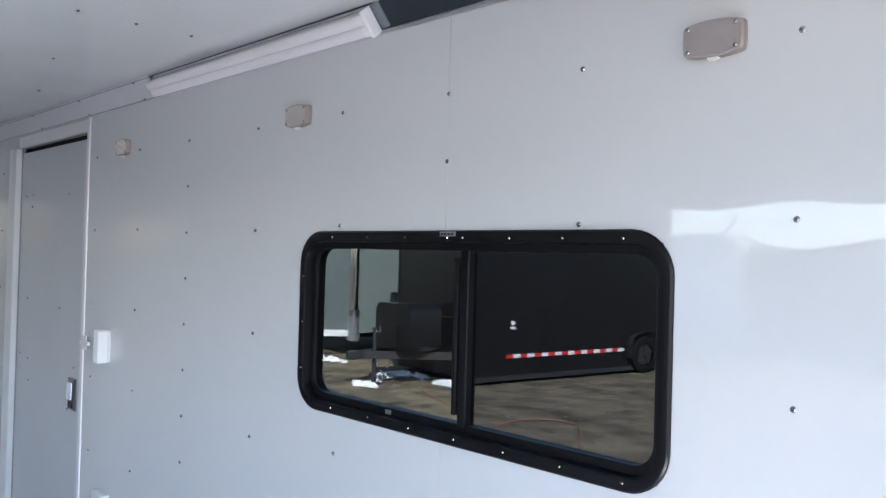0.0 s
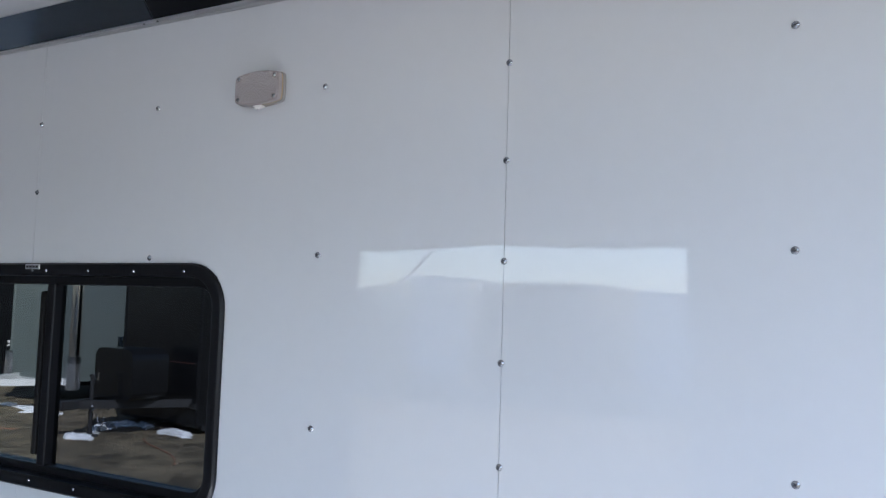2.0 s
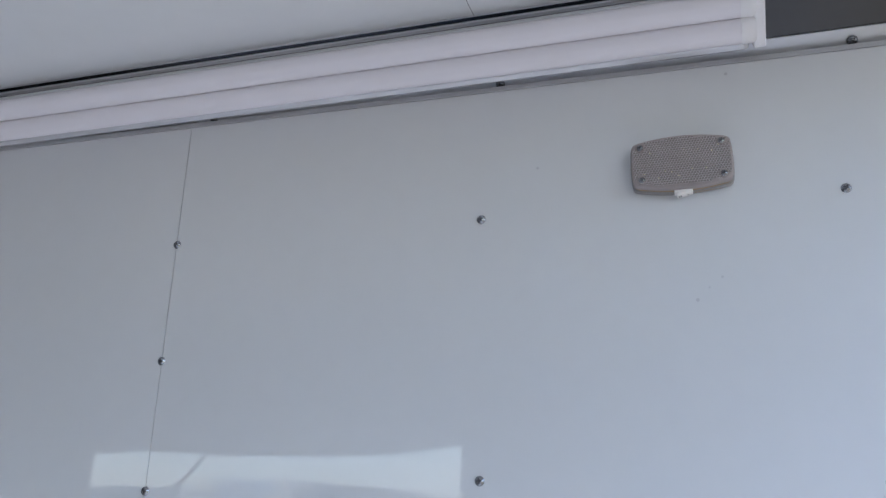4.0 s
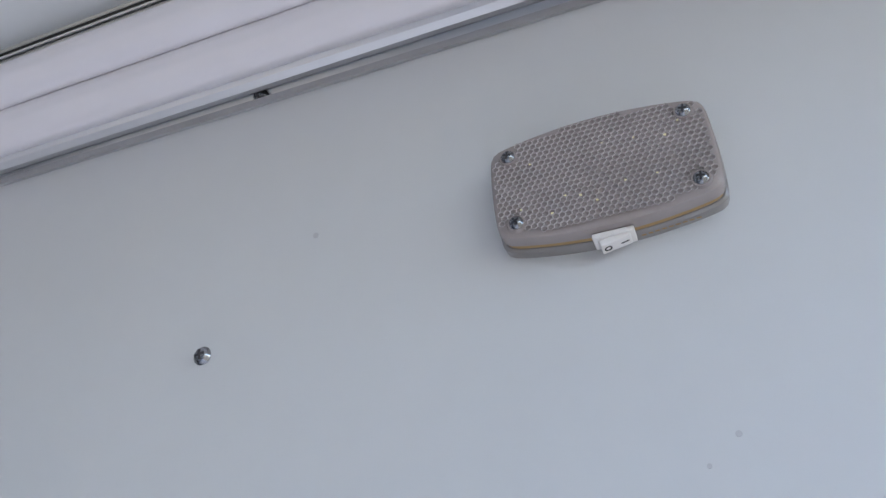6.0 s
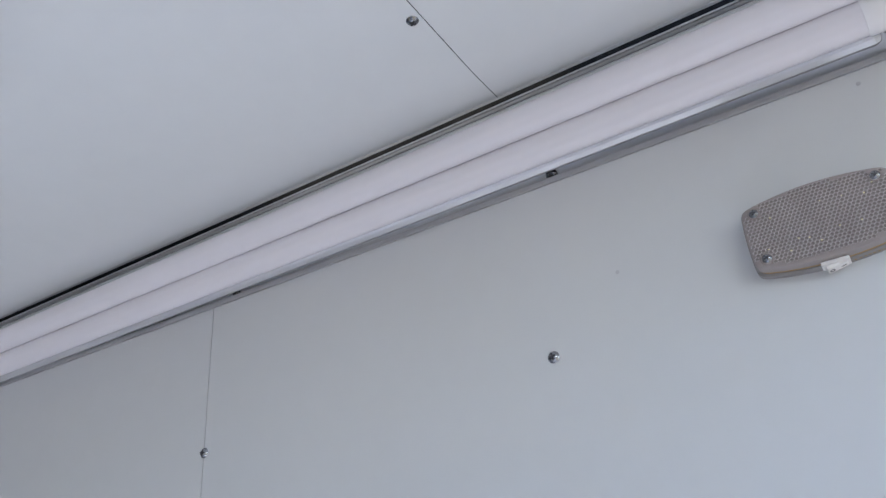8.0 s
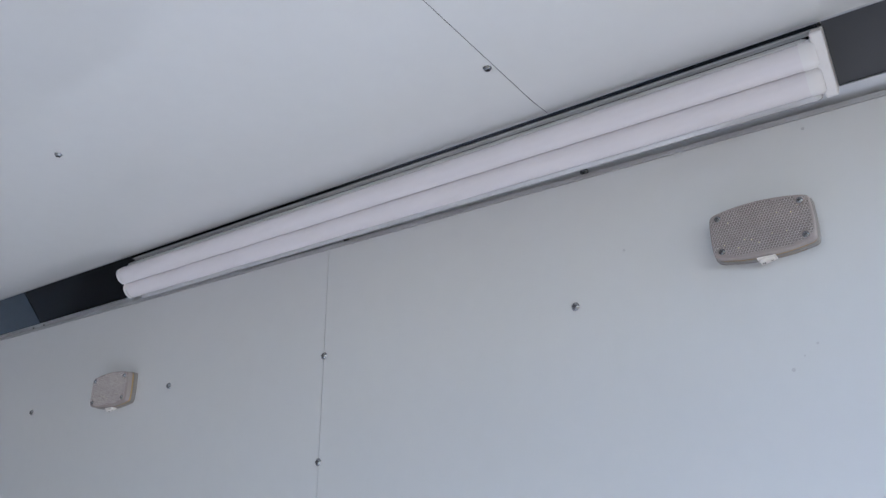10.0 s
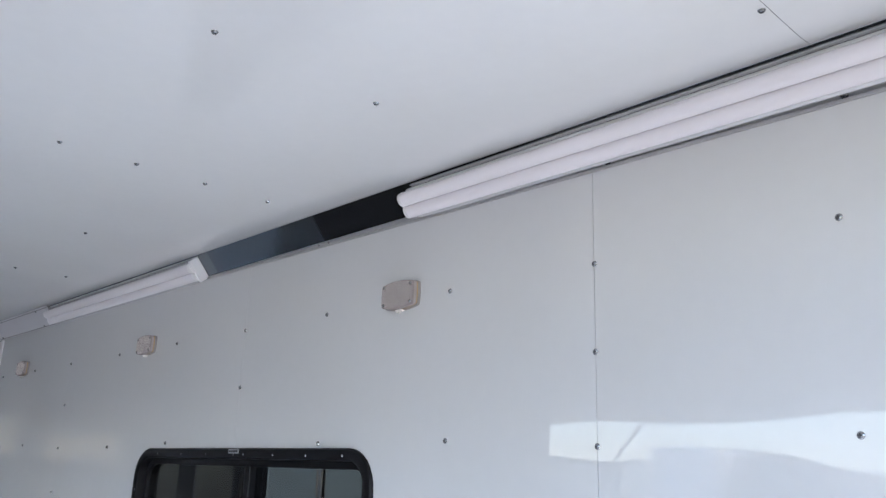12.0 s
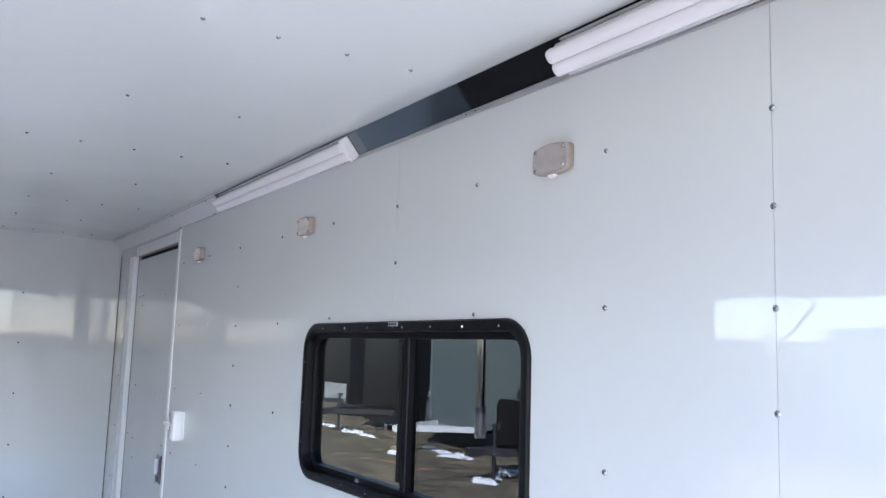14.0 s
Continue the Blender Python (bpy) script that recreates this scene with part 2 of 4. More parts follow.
tagged(roof, "plain outer roof of the trailer", "roof", kind="structure")

# window and door openings of the long wall
WX0, WX1, WZ0, WZ1 = -1.732, -0.572, 1.036, 1.522
HX0, HX1, HZ0, HZ1 = WX0 + 0.024, WX1 - 0.024, WZ0 + 0.024, WZ1 - 0.024
DX0, DX1, DZ1 = -4.30, -3.362, 1.955


def wall_boxes(x0, x1, y0, y1, z0, z1, holes):
    """The boxes of a wall piece round its rectangular holes."""
    xs = sorted({x0, x1, *[min(max(h, x0), x1) for a in holes for h in a[:2]]})
    out = []
    for a, b in zip(xs, xs[1:]):
        cut = sorted((h[2], h[3]) for h in holes if h[0] < (a + b) / 2 < h[1])
        z = z0
        for c0, c1 in cut:
            if c0 > z:
                out.append((a, b, y0, y1, z, c0))
            z = c1
        if z < z1:
            out.append((a, b, y0, y1, z, z1))
    return out


def union(bxs):
    bm = bmesh.new()
    for a in bxs:
        box(bm, *a)
    bmesh.ops.remove_doubles(bm, verts=bm.verts, dist=1e-5)
    return bm


def climb(ob):
    """Let the wall's top edge climb towards the front."""
    for v in ob.data.vertices:
        if abs(v.co.z - ZW) < 0.008:
            v.co.z -= 0.0083 * v.co.x
    return ob


HOLES = [(HX0, HX1, HZ0, HZ1), (DX0, DX1, 0.0, DZ1)]
wall_north = climb(finish("wall_north", union(wall_boxes(X0 - 0.05, X1, 0.004, 0.06, -0.06, ZW - 0.001, HOLES) + [(X0 - 0.05, X1, 0.035, 0.06, ZW - 0.001, 2.16)]), CORE))
tagged(wall_north, "long white sheeted trailer wall with window and door", "wall", kind="structure")
SEAMS = [X0, -3.56, -2.437, -1.16, 0.0, 1.22, X1]
COLUMNS = [(-4.55, 0.30), (-3.26, 0.305), (-2.84, 0.305), (-2.437, 0.158), (-1.988, 0.312), (-1.563, 0.302), (-1.16, 0.157), (-0.785, 0.306), (-0.360, 0.302), (0.0, 0.1565), (0.4135, 0.299), (0.810, 0.299), (1.22, 0.157)]
FIXED = np.array([(x, 1.838 - step * k) for x, step in COLUMNS for k in range(int(1.788 / step) + 1)])


def pillow(x, z):
    """How far the thin sheet stands off the studs: nothing at a screw, most between them."""
    d2 = (FIXED[:, 0] - x) ** 2 + (FIXED[:, 1] - z) ** 2
    return 0.0009 * float(np.prod(1 - np.exp(-d2 / 0.07 ** 2))) * min(1.0, max(0.0, (ZW - 0.02 - z) / 0.12))


def sheet(x0, x1, z0, z1, holes):
    """A thin wall sheet with its holes, gently quilted by its screws."""
    def lines(a, b, marks):
        stops = sorted({a, b, *[m for m in marks if a < m < b]})
        out = []
        for p, q in zip(stops, stops[1:]):
            n = max(1, round((q - p) / 0.03))
            out += [p + (q - p) * k / n for k in range(n)]
        return out + [b]
    xs = lines(x0, x1, [h for a in holes for h in a[:2]])
    zs = lines(z0, z1, [h for a in holes for h in a[2:]])
    bm = bmesh.new()
    grid = {}

    def corner(i, j):
        if (i, j) not in grid:
            rim = i in (0, len(xs) - 1)
            grid[i, j] = bm.verts.new((xs[i], -pillow(xs[i], zs[j]) * (0.6 if rim else 1.0), zs[j]))
        return grid[i, j]

    for i in range(len(xs) - 1):
        for j in range(len(zs) - 1):
            cx, cz = (xs[i] + xs[i + 1]) / 2, (zs[j] + zs[j + 1]) / 2
            if not any(h[0] < cx < h[1] and h[2] < cz < h[3] for h in holes):
                bm.faces.new((corner(i, j), corner(i + 1, j), corner(i + 1, j + 1), corner(i, j + 1)))
    for v in bmesh.ops.extrude_face_region(bm, geom=bm.faces[:])["geom"]:
        if isinstance(v, bmesh.types.BMVert):
            v.co.y = 0.0035
    return bm


for a, b in zip(SEAMS, SEAMS[1:]):
    cut = [h for h in HOLES if h[0] < b and h[1] > a]
    ga = 0.0005 if a in (-1.16, 0.0, 1.22) else 0.0
    gb = 0.0005 if b in (-1.16, 0.0, 1.22) else 0.0
    climb(part("wall_panel", sheet(a + ga, b - gb, 0.0, ZW, cut), WALL_WHITE, wall_north, smooth=True))

# far side wall with its wide opening, front sheet, rear frame
OX0, OX1, OZ1 = -1.95, -0.19, 1.74
wall_south = finish("wall_south", union(wall_boxes(X0 - 0.05, X1, Y0 - 0.05, Y0, -0.06, 2.16, [(OX0, OX1, 0.0, OZ1)])), FAR_WALL_DAMPED)
tagged(wall_south, "trailer side wall greyed to damp bounced light, with a wide open doorway", "wall", kind="structure")
door_2 = empty("door_2", pose((OX0 + OX1) / 2, Y0, 0))
tagged(door_2, "wide open side doorway with a dark frame", "doorway", kind="structure")
for a in ((OX0 + 0.0005, OX0 + 0.012, Y0 - 0.055, Y0 + 0.004, 0.0, OZ1 - 0.0005), (OX1 - 0.012, OX1 - 0.0005, Y0 - 0.055, Y0 + 0.004, 0.0, OZ1 - 0.0005), (OX0 + 0.0125, OX1 - 0.0125, Y0 - 0.055, Y0 + 0.004, OZ1 - 0.012, OZ1 - 0.0005)):
    o = part("door_jamb", boxes(a), T_STEEL, door_2)
    o.matrix_parent_inverse = door_2.matrix_basis.inverted()
# propped hatch over the side doorway
hatch = empty("awning_hatch", pose((OX0 + OX1) / 2, Y0 - 0.06, OZ1 + 0.03, -3.5))
tagged(hatch, "white hatch propped open above the side doorway", "hatch")
hw = (OX1 - OX0) / 2
part("hatch_panel", boxes((-hw, hw, -1.25, -0.01, 0.0, 0.035), bevel=0.004), TRIM_WHITE, hatch)
for sx in (-1, 1):
    strut = part("gas_strut", cyl(bmesh.new(), (sx * (hw - 0.16), -0.62, -0.004), (sx * (hw - 0.03), -0.02, -0.42), 0.009, 0.011, 10), T_STEEL, hatch)
wall_west = finish("wall_west", boxes((X0 - 0.05, X0, Y0, 0.0, -0.06, 2.16)), FRONT_WHITE)
tagged(wall_west, "glossy wavy white front wall sheet", "wall", kind="structure")
rear = finish("rear_frame", boxes((X1 + 0.001, X1 + 0.06, Y0 - 0.05, 0.06, HEAD, 2.2), (X1 + 0.001, X1 + 0.06, -0.03, 0.06, -0.06, HEAD - 0.001), (X1 + 0.001, X1 + 0.06, Y0 - 0.05, Y0 + 0.03, -0.06, HEAD - 0.001)), TRIM_WHITE)
tagged(rear, "open rear frame of the trailer", "frame", kind="structure")

corner_joint = finish("trim", boxes((X0 + 0.0005, X0 + 0.0045, -0.0045, -0.0006, 0.0, 1.99)), RECESS)
tagged(corner_joint, "dark sealed joint in the front corner", "joint", kind="structure")

# ---- screws ----


def screw_mesh(r=0.0050, h=0.0034):
    """Pan-head screw with a cross recess; its axis is +z."""
    bm = bmesh.new()
    rings = []
    for k, (f, z) in enumerate(((1.1, 0.0), (1.08, 0.0005), (0.98, 0.0007), (0.93, h * 0.45), (0.72, h * 0.82), (0.38, h))):
        rings.append([(r * f * math.cos(2 * math.pi * i / 14), r * f * math.sin(2 * math.pi * i / 14), z) for i in range(14)])
    loops(bm, rings, cap1=True)
    for a in (0, 90):
        box(bm, -r * 0.62, r * 0.62, -r * 0.15, r * 0.15, h * 0.7, h * 1.06, m=pose(0, 0, 0, 0, 0, a + 20))
    me = bpy.data.meshes.new("screw")
    bm.to_mesh(me)
    bm.free()
    me.materials.append(SCREW)
    me.materials.append(RECESS)
    for p in me.polygons:
        if p.index >= 14 * 5 + 1:
            p.material_index = 1
        p.use_smooth = p.index < 14 * 5
    return me


SCREW_MESH = screw_mesh()
rs = random.Random(4)


def screw(x, y, z, normal, parent, size=1.0):
    ob = new("screw", SCREW_MESH)
    ob.parent = parent
    q = Vector(normal).to_track_quat("Z", "Y").to_matrix().to_4x4()
    ob.matrix_basis = Matrix.Translation((x, y, z)) @ q @ pose(0, 0, 0, 0, 0, rs.uniform(0, 90)) @ Matrix.Scale(size, 4)
    return ob


# ---- cove between wall and ceiling ----
COVE_U = Vector((0, 0.647, -0.765))
COVE_N = Vector((0, -0.765, -0.647))
COVE_MID = Vector((0, -0.0275, 2.0515))


def cove(x, u, n):
    return Vector((x, 0, 0)) + COVE_MID + COVE_U * u + COVE_N * n


def cove_box(bm, x0, x1, u0, u1, n0, n1, bevel=0.0):
    m = Matrix(((1, 0, 0, 0), (0, COVE_U.y, COVE_N.y, COVE_MID.y), (0, COVE_U.z, COVE_N.z, COVE_MID.z), (0, 0, 0, 1)))
    return box(bm, x0, x1, u0, u1, n0, n1, m=m, bevel=bevel)


cove_strip = empty("cove")
tagged(cove_strip, "glossy dark sheet cove between wall and ceiling", "trim", kind="structure")
# Each stretch carries its own reflection tone as colour.
for a, b, skin in ((-2.664, -0.822, COVE_GREY_SHEEN), (-0.818, 0.742, COVE_BLACK_SHEEN), (0.746, X1, COVE_DIM_SHEEN)):
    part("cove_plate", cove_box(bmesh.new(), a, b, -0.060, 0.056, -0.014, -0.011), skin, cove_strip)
part("lower_flange", cove_box(bmesh.new(), -2.664, X1, 0.0345, 0.0550, -0.0108, -0.0060, bevel=0.0006), TRIM_GREY, cove_strip, "pale bent metal flange along the lower edge")
part("upper_flange", cove_box(bmesh.new(), -2.664, X1, -0.0440, -0.0388, -0.0108, -0.0098), TRIM_MID, cove_strip, "narrow dull flange along the upper edge")
part("cove_cover", cove_box(bmesh.new(), X0, -2.668, -0.046, 0.042, -0.004, 0.0), ALU_PAINT, cove_strip, "pale painted cover sheet")
part("cover_edge", cove_box(bmesh.new(), X0, -2.668, 0.0370, 0.0400, 0.0002, 0.0014), LATCH_GREY, cove_strip, "dark lower edge strip of the cover")
part("cover_edge", cove_box(bmesh.new(), X0, -2.668, -0.0395, -0.0370, 0.0002, 0.0012), LATCH_GREY, cove_strip, "dark upper edge strip of the cover")
for x in (-3.95, -3.35, -2.80):
    for u in (-0.0345, 0.0340):
        screw(*cove(x, u, 0.0), COVE_N, cove_strip, 0.8)
top_trim = climb(finish("trim", boxes((X0, X1, -0.0026, -0.0003, ZW - 0.003, ZW - 0.0003), (X0, X1, -0.0020, 0.0035, ZW + 0.0003, ZW + 0.0032), (X0, X1, -0.0014, -0.0003, ZW - 0.0004, ZW + 0.0004)), TRIM_MID))
tagged(top_trim, "thin pale metal trim along the wall top", "trim", kind="structure")
def in_hole(x, z, margin=0.0):
    return any(h[0] - margin < x < h[1] + margin and h[2] - margin < z < h[3] + margin for h in HOLES)


for x, step in COLUMNS:
    z = 1.838
    while z > 0.05:
        if not in_hole(x, z, 0.03):
            screw(x + rs.uniform(-0.001, 0.001), 0.0, z + rs.uniform(-0.001, 0.001), (0, -1, 0), wall_north)
        z -= step
for x in (-4.2, -3.7, -3.0, -2.42, -1.93, -1.54, -1.16, -0.845, -0.805, -0.38, 0.03, 0.437, 0.84):
    screw(*(cove(x, 0.0450, -0.0060) - Vector((0, 0, 0.0083 * x * 0.6))), COVE_N, top_trim, 1.1)
for x in (-4.1, -3.4, -2.9, -2.3, -1.7, -1.25, -0.86, -0.78, -0.26, 0.02, 0.46, 0.9):
    screw(x, YC - 0.002, ceiling_z(YC), (0, 0.3, -1), ceiling, 0.75)
for x, y_first, step in ((1.02, -0.35, 0.31), (0.403, -0.184, 0.16), (-0.197, -0.349, 0.31), (-0.806, -0.186, 0.16), (-1.427, -0.369, 0.308), (-2.036, -0.207, 0.16), (-2.66, -0.382, 0.308), (-3.285, -0.23, 0.16), (-3.9, -0.387, 0.31), (-4.5, -0.23, 0.16)):
    y = y_first
    while y > Y0 + 0.05:
        screw(x + rs.uniform(-0.004, 0.004), y + rs.uniform(-0.004, 0.004), ZC, (0, 0, -1), ceiling)
        y -= step
for y in (-0.55, -0.95, -1.35, -1.75):
    for k in range(6):
        screw(X0, y, 1.72 - 0.3 * k, (1, 0, 0), wall_west)
# hairline joint strips of the ceiling
for x in (0.415,):
    ys = [Y0, -0.11, -0.095, -0.08, -0.065, -0.05, YC]
    bm = bmesh.new()
    loops(bm, [[(x - 0.0003, y, ceiling_z(y) - 0.0003), (x + 0.0003, y, ceiling_z(y) - 0.0003), (x + 0.0003, y, ceiling_z(y) + 0.001), (x - 0.0003, y, ceiling_z(y) + 0.001)] for y in ys], cap0=True, cap1=True)
    j = finish("trim", bm, RECESS)
    tagged(j, "hairline joint between two ceiling sheets", "joint", kind="structure")

# small smudges on the wall sheets
for x, z, r in ((0.483, 1.896, 0.0021), (0.651, 1.725, 0.0024), (0.664, 1.738, 0.0013), (0.678, 1.749, 0.0017), (0.703, 1.991, 0.0020), (-2.05, 1.30, 0.0030), (-2.08, 1.275, 0.0024)):
    part("smudge", cyl(bmesh.new(), (x, 0.0, z), (x, -0.0003 - pillow(x, z), z), r, r * 0.8, 10), SMUDGE, wall_north)

# ---- sliding window ----
window_1 = empty("window_1", pose((WX0 + WX1) / 2, 0, (WZ0 + WZ1) / 2))
tagged(window_1, "black-framed sliding window with tinted glass", "window", kind="structure")
inv = window_1.matrix_basis.inverted()


def at_window(ob):
    ob.matrix_parent_inverse = inv
    return ob


def ring_frame(steps, x0, x1, z0, z1):
    """A rounded frame swept through (inset, radius, y) steps."""
    bm = bmesh.new()
    loops(bm, [rounded(x0 + i, x1 - i, z0 + i, z1 - i, max(r, 0.002), y) for i, r, y in steps])
    return bm


at_window(part("window_flange", ring_frame(((0.0, 0.088, 0.0), (0.0, 0.088, -0.006), (0.004, 0.084, -0.010), (0.022, 0.066, -0.011), (0.027, 0.061, -0.008), (0.029, 0.059, 0.03), (0.029, 0.059, 0.058)), WX0, WX1, WZ0, WZ1), BLACK_FRAME, window_1, smooth=True))
at_window(part("window_frame", ring_frame(((0.0285, 0.059, 0.016), (0.044, 0.048, 0.016), (0.046, 0.046, 0.018), (0.046, 0.046, 0.046), (0.0285, 0.059, 0.046)), WX0, WX1, WZ0, WZ1), BLACK_FRAME, window_1, smooth=True))
MX = -1.110
at_window(part("mullion", boxes((MX - 0.012, MX + 0.014, 0.014, 0.046, WZ0 + 0.043, WZ1 - 0.043), bevel=0.003), BLACK_FRAME, window_1))
at_window(part("sash_pull", boxes((MX - 0.030, MX - 0.0165, 0.011, 0.0235, WZ0 + 0.065, WZ1 - 0.062), bevel=0.003), RUBBER, window_1, "black pull bar of the sliding sash"))
for a, b, y, tint in ((WX0 + 0.040, MX - 0.012, 0.024, TINT), (MX + 0.012, WX1 - 0.040, 0.034, TINT_DEEP)):
    p = at_window(part("pane", boxes((a, b, y, y + 0.004, WZ0 + 0.040, WZ1 - 0.040)), tint, window_1))
    p.visible_shadow = False
at_window(part("maker_plate", boxes((-1.165, -1.115, -0.0135, -0.0115, WZ1 - 0.014, WZ1 - 0.003), bevel=0.0005), ALU, window_1, "small silver plate with unreadable marks"))
for k in range(4):
    at_window(part("mark", boxes((-1.161 + 0.011 * k, -1.153 + 0.011 * k, -0.0142, -0.0134, WZ1 - 0.011, WZ1 - 0.006)), RECESS, window_1))
at_window(part("latch_tab", boxes((-1.372, -1.352, 0.0135, 0.0157, WZ0 + 0.0305, WZ0 + 0.0415), bevel=0.0005), ALU, window_1))


def window_screw(x, z):
    at_window(screw(x, -0.0105, z, (0, -1, 0), window_1, 0.62))


for x in (-1.583, -1.434, -1.290, -1.144, -1.095, -0.957, -0.817, -0.676):
    window_screw(x, WZ1 - 0.017)
for x in (-1.569, -1.411, -1.261, -1.107, -0.959, -0.810, -0.665):
    window_screw(x, WZ0 + 0.017)
for z in (1.397, 1.270, 1.144):
    window_screw(WX0 + 0.021, z)

# ---- side door ----
door_1 = empty("door_1", pose((DX0 + DX1) / 2, 0, 0))
tagged(door_1, "closed white side door with chrome paddle latch", "door", kind="structure")
dinv = door_1.matrix_basis.inverted()


def at_door(ob):
    ob.matrix_parent_inverse = dinv
    return ob


at_door(part("door_leaf", boxes((DX0 + 0.012, DX1 - 0.012, 0.016, 0.05, 0.01, DZ1 - 0.024), bevel=0.003), DOOR_WHITE, door_1))
at_door(part("weather_strip", boxes((DX0 + 0.001, DX1 - 0.001, 0.03, 0.045, DZ1 - 0.026, DZ1 - 0.001)), RUBBER, door_1))
for a, b, d in ((DX0 - 0.105, DX0 + 0.004, -0.016), (DX1 - 0.004, DX1 + 0.022, -0.007)):
    at_door(part("door_jamb", boxes((a, b, d, 0.012, 0.0, DZ1 + (0.0 if a < -4 else 0.06)), bevel=0.004), TRIM_WHITE, door_1))
at_door(part("door_jamb", boxes((DX1 - 0.030, DX1 - 0.006, -0.003, 0.014, 0.0, DZ1 - 0.05), bevel=0.003), ALU_PAINT, door_1))
at_door(part("door_head", boxes((DX0 + 0.005, DX1 - 0.005, -0.004, 0.012, DZ1, DZ1 + 0.055), bevel=0.003), TRIM_WHITE, door_1))
latch = at_door(part("paddle_latch", boxes((-3.545, -3.455, 0.008, 0.0155, 0.745, 0.885), bevel=0.006), LATCH_GREY, door_1, "chrome recessed paddle latch"))
lp = part("paddle", boxes((-3.528, -3.472, -0.004, 0.0078, 0.79, 0.868), bevel=0.006), CHROME, latch)
lh = part("latch_hole", boxes((-3.525, -3.475, 0.004, 0.0079, 0.755, 0.783), bevel=0.003), RECESS, latch)
for x, z in ((-4.21, 1.71), (-4.12, 1.715), (-4.12, 1.655), (-3.62, 1.70), (-4.15, 1.20), (-3.70, 1.18), (-4.24, 0.92), (-4.12, 0.905), (-3.50, 0.93), (-4.10, 0.80), (-3.56, 0.74)):
    at_door(screw(x, 0.016, z, (0, -1, 0), door_1))

# ---- wall boxes beside the door ----
wall_box = empty("wall_box", pose(-3.083, 0, 1.067))
tagged(wall_box, "small white plastic box on the wall beside the door", "wall box")
part("cover", boxes((-0.025, 0.023, -0.052, -0.008, -0.066, 0.066), bevel=0.006), PLASTIC_WHITE, wall_box)
part("back_plate", boxes((-0.022, 0.021, -0.008, 0.0, -0.062, 0.062)), PLASTIC_WHITE, wall_box)
clip = empty("door_clip", pose(-3.31, -0.007, 1.06))
tagged(clip, "small white plastic clip on the door jamb", "clip")
part("clip_base", boxes((-0.02, 0.02, -0.006, 0.0, -0.03, 0.03), bevel=0.002), PLASTIC_WHITE, clip)
part("clip_arm", boxes((-0.012, 0.07, -0.02, -0.006, -0.008, 0.008), bevel=0.003), PLASTIC_WHITE, clip)
outlet = empty("outlet_box", pose(-3.08, 0, 0.425))
tagged(outlet, "white plastic outlet box low on the wall", "outlet")
part("cover", boxes((-0.06, 0.06, -0.03, 0.0, -0.06, 0.06), bevel=0.005), PLASTIC_WHITE, outlet)
part("socket", boxes((-0.02, 0.02, -0.033, -0.0301, -0.035, 0.035), bevel=0.001), TRIM_WHITE, outlet)

# ---- wall lamps ----


def bowed(w, h, bow, r, y, seg=10):
    """Outline of a plate whose four sides bow outwards; w, h: half sizes at the corners."""
    pts = []
    side = 14
    for i in range(2 * side + 1):
        f = i / (2 * side)
        pts.append((w - 2 * w * f, y, h + bow * (1 - (2 * f - 1) ** 2)))
    for i in range(1, side):
        f = i / side
        pts.append((-w - 0.22 * bow * (1 - (2 * f - 1) ** 2), y, h - 2 * h * f))
    for i in range(2 * side + 1):
        f = i / (2 * side)
        pts.append((-w + 2 * w * f, y, -h - bow * (1 - (2 * f - 1) ** 2)))
    for i in range(1, side):
        f = i / side
        pts.append((w + 0.22 * bow * (1 - (2 * f - 1) ** 2), y, -h + 2 * h * f))
    # soften the corners
    n = len(pts)
    for _ in range(2):
        pts = [tuple(0.25 * pts[i - 1][k] + 0.5 * pts[i][k] + 0.25 * pts[(i + 1) % n][k] for k in range(3)) if min(abs(abs(pts[i][0]) - w), 1) < r and abs(pts[i][2]) > h - r else pts[i] for i in range(n)]
    return pts


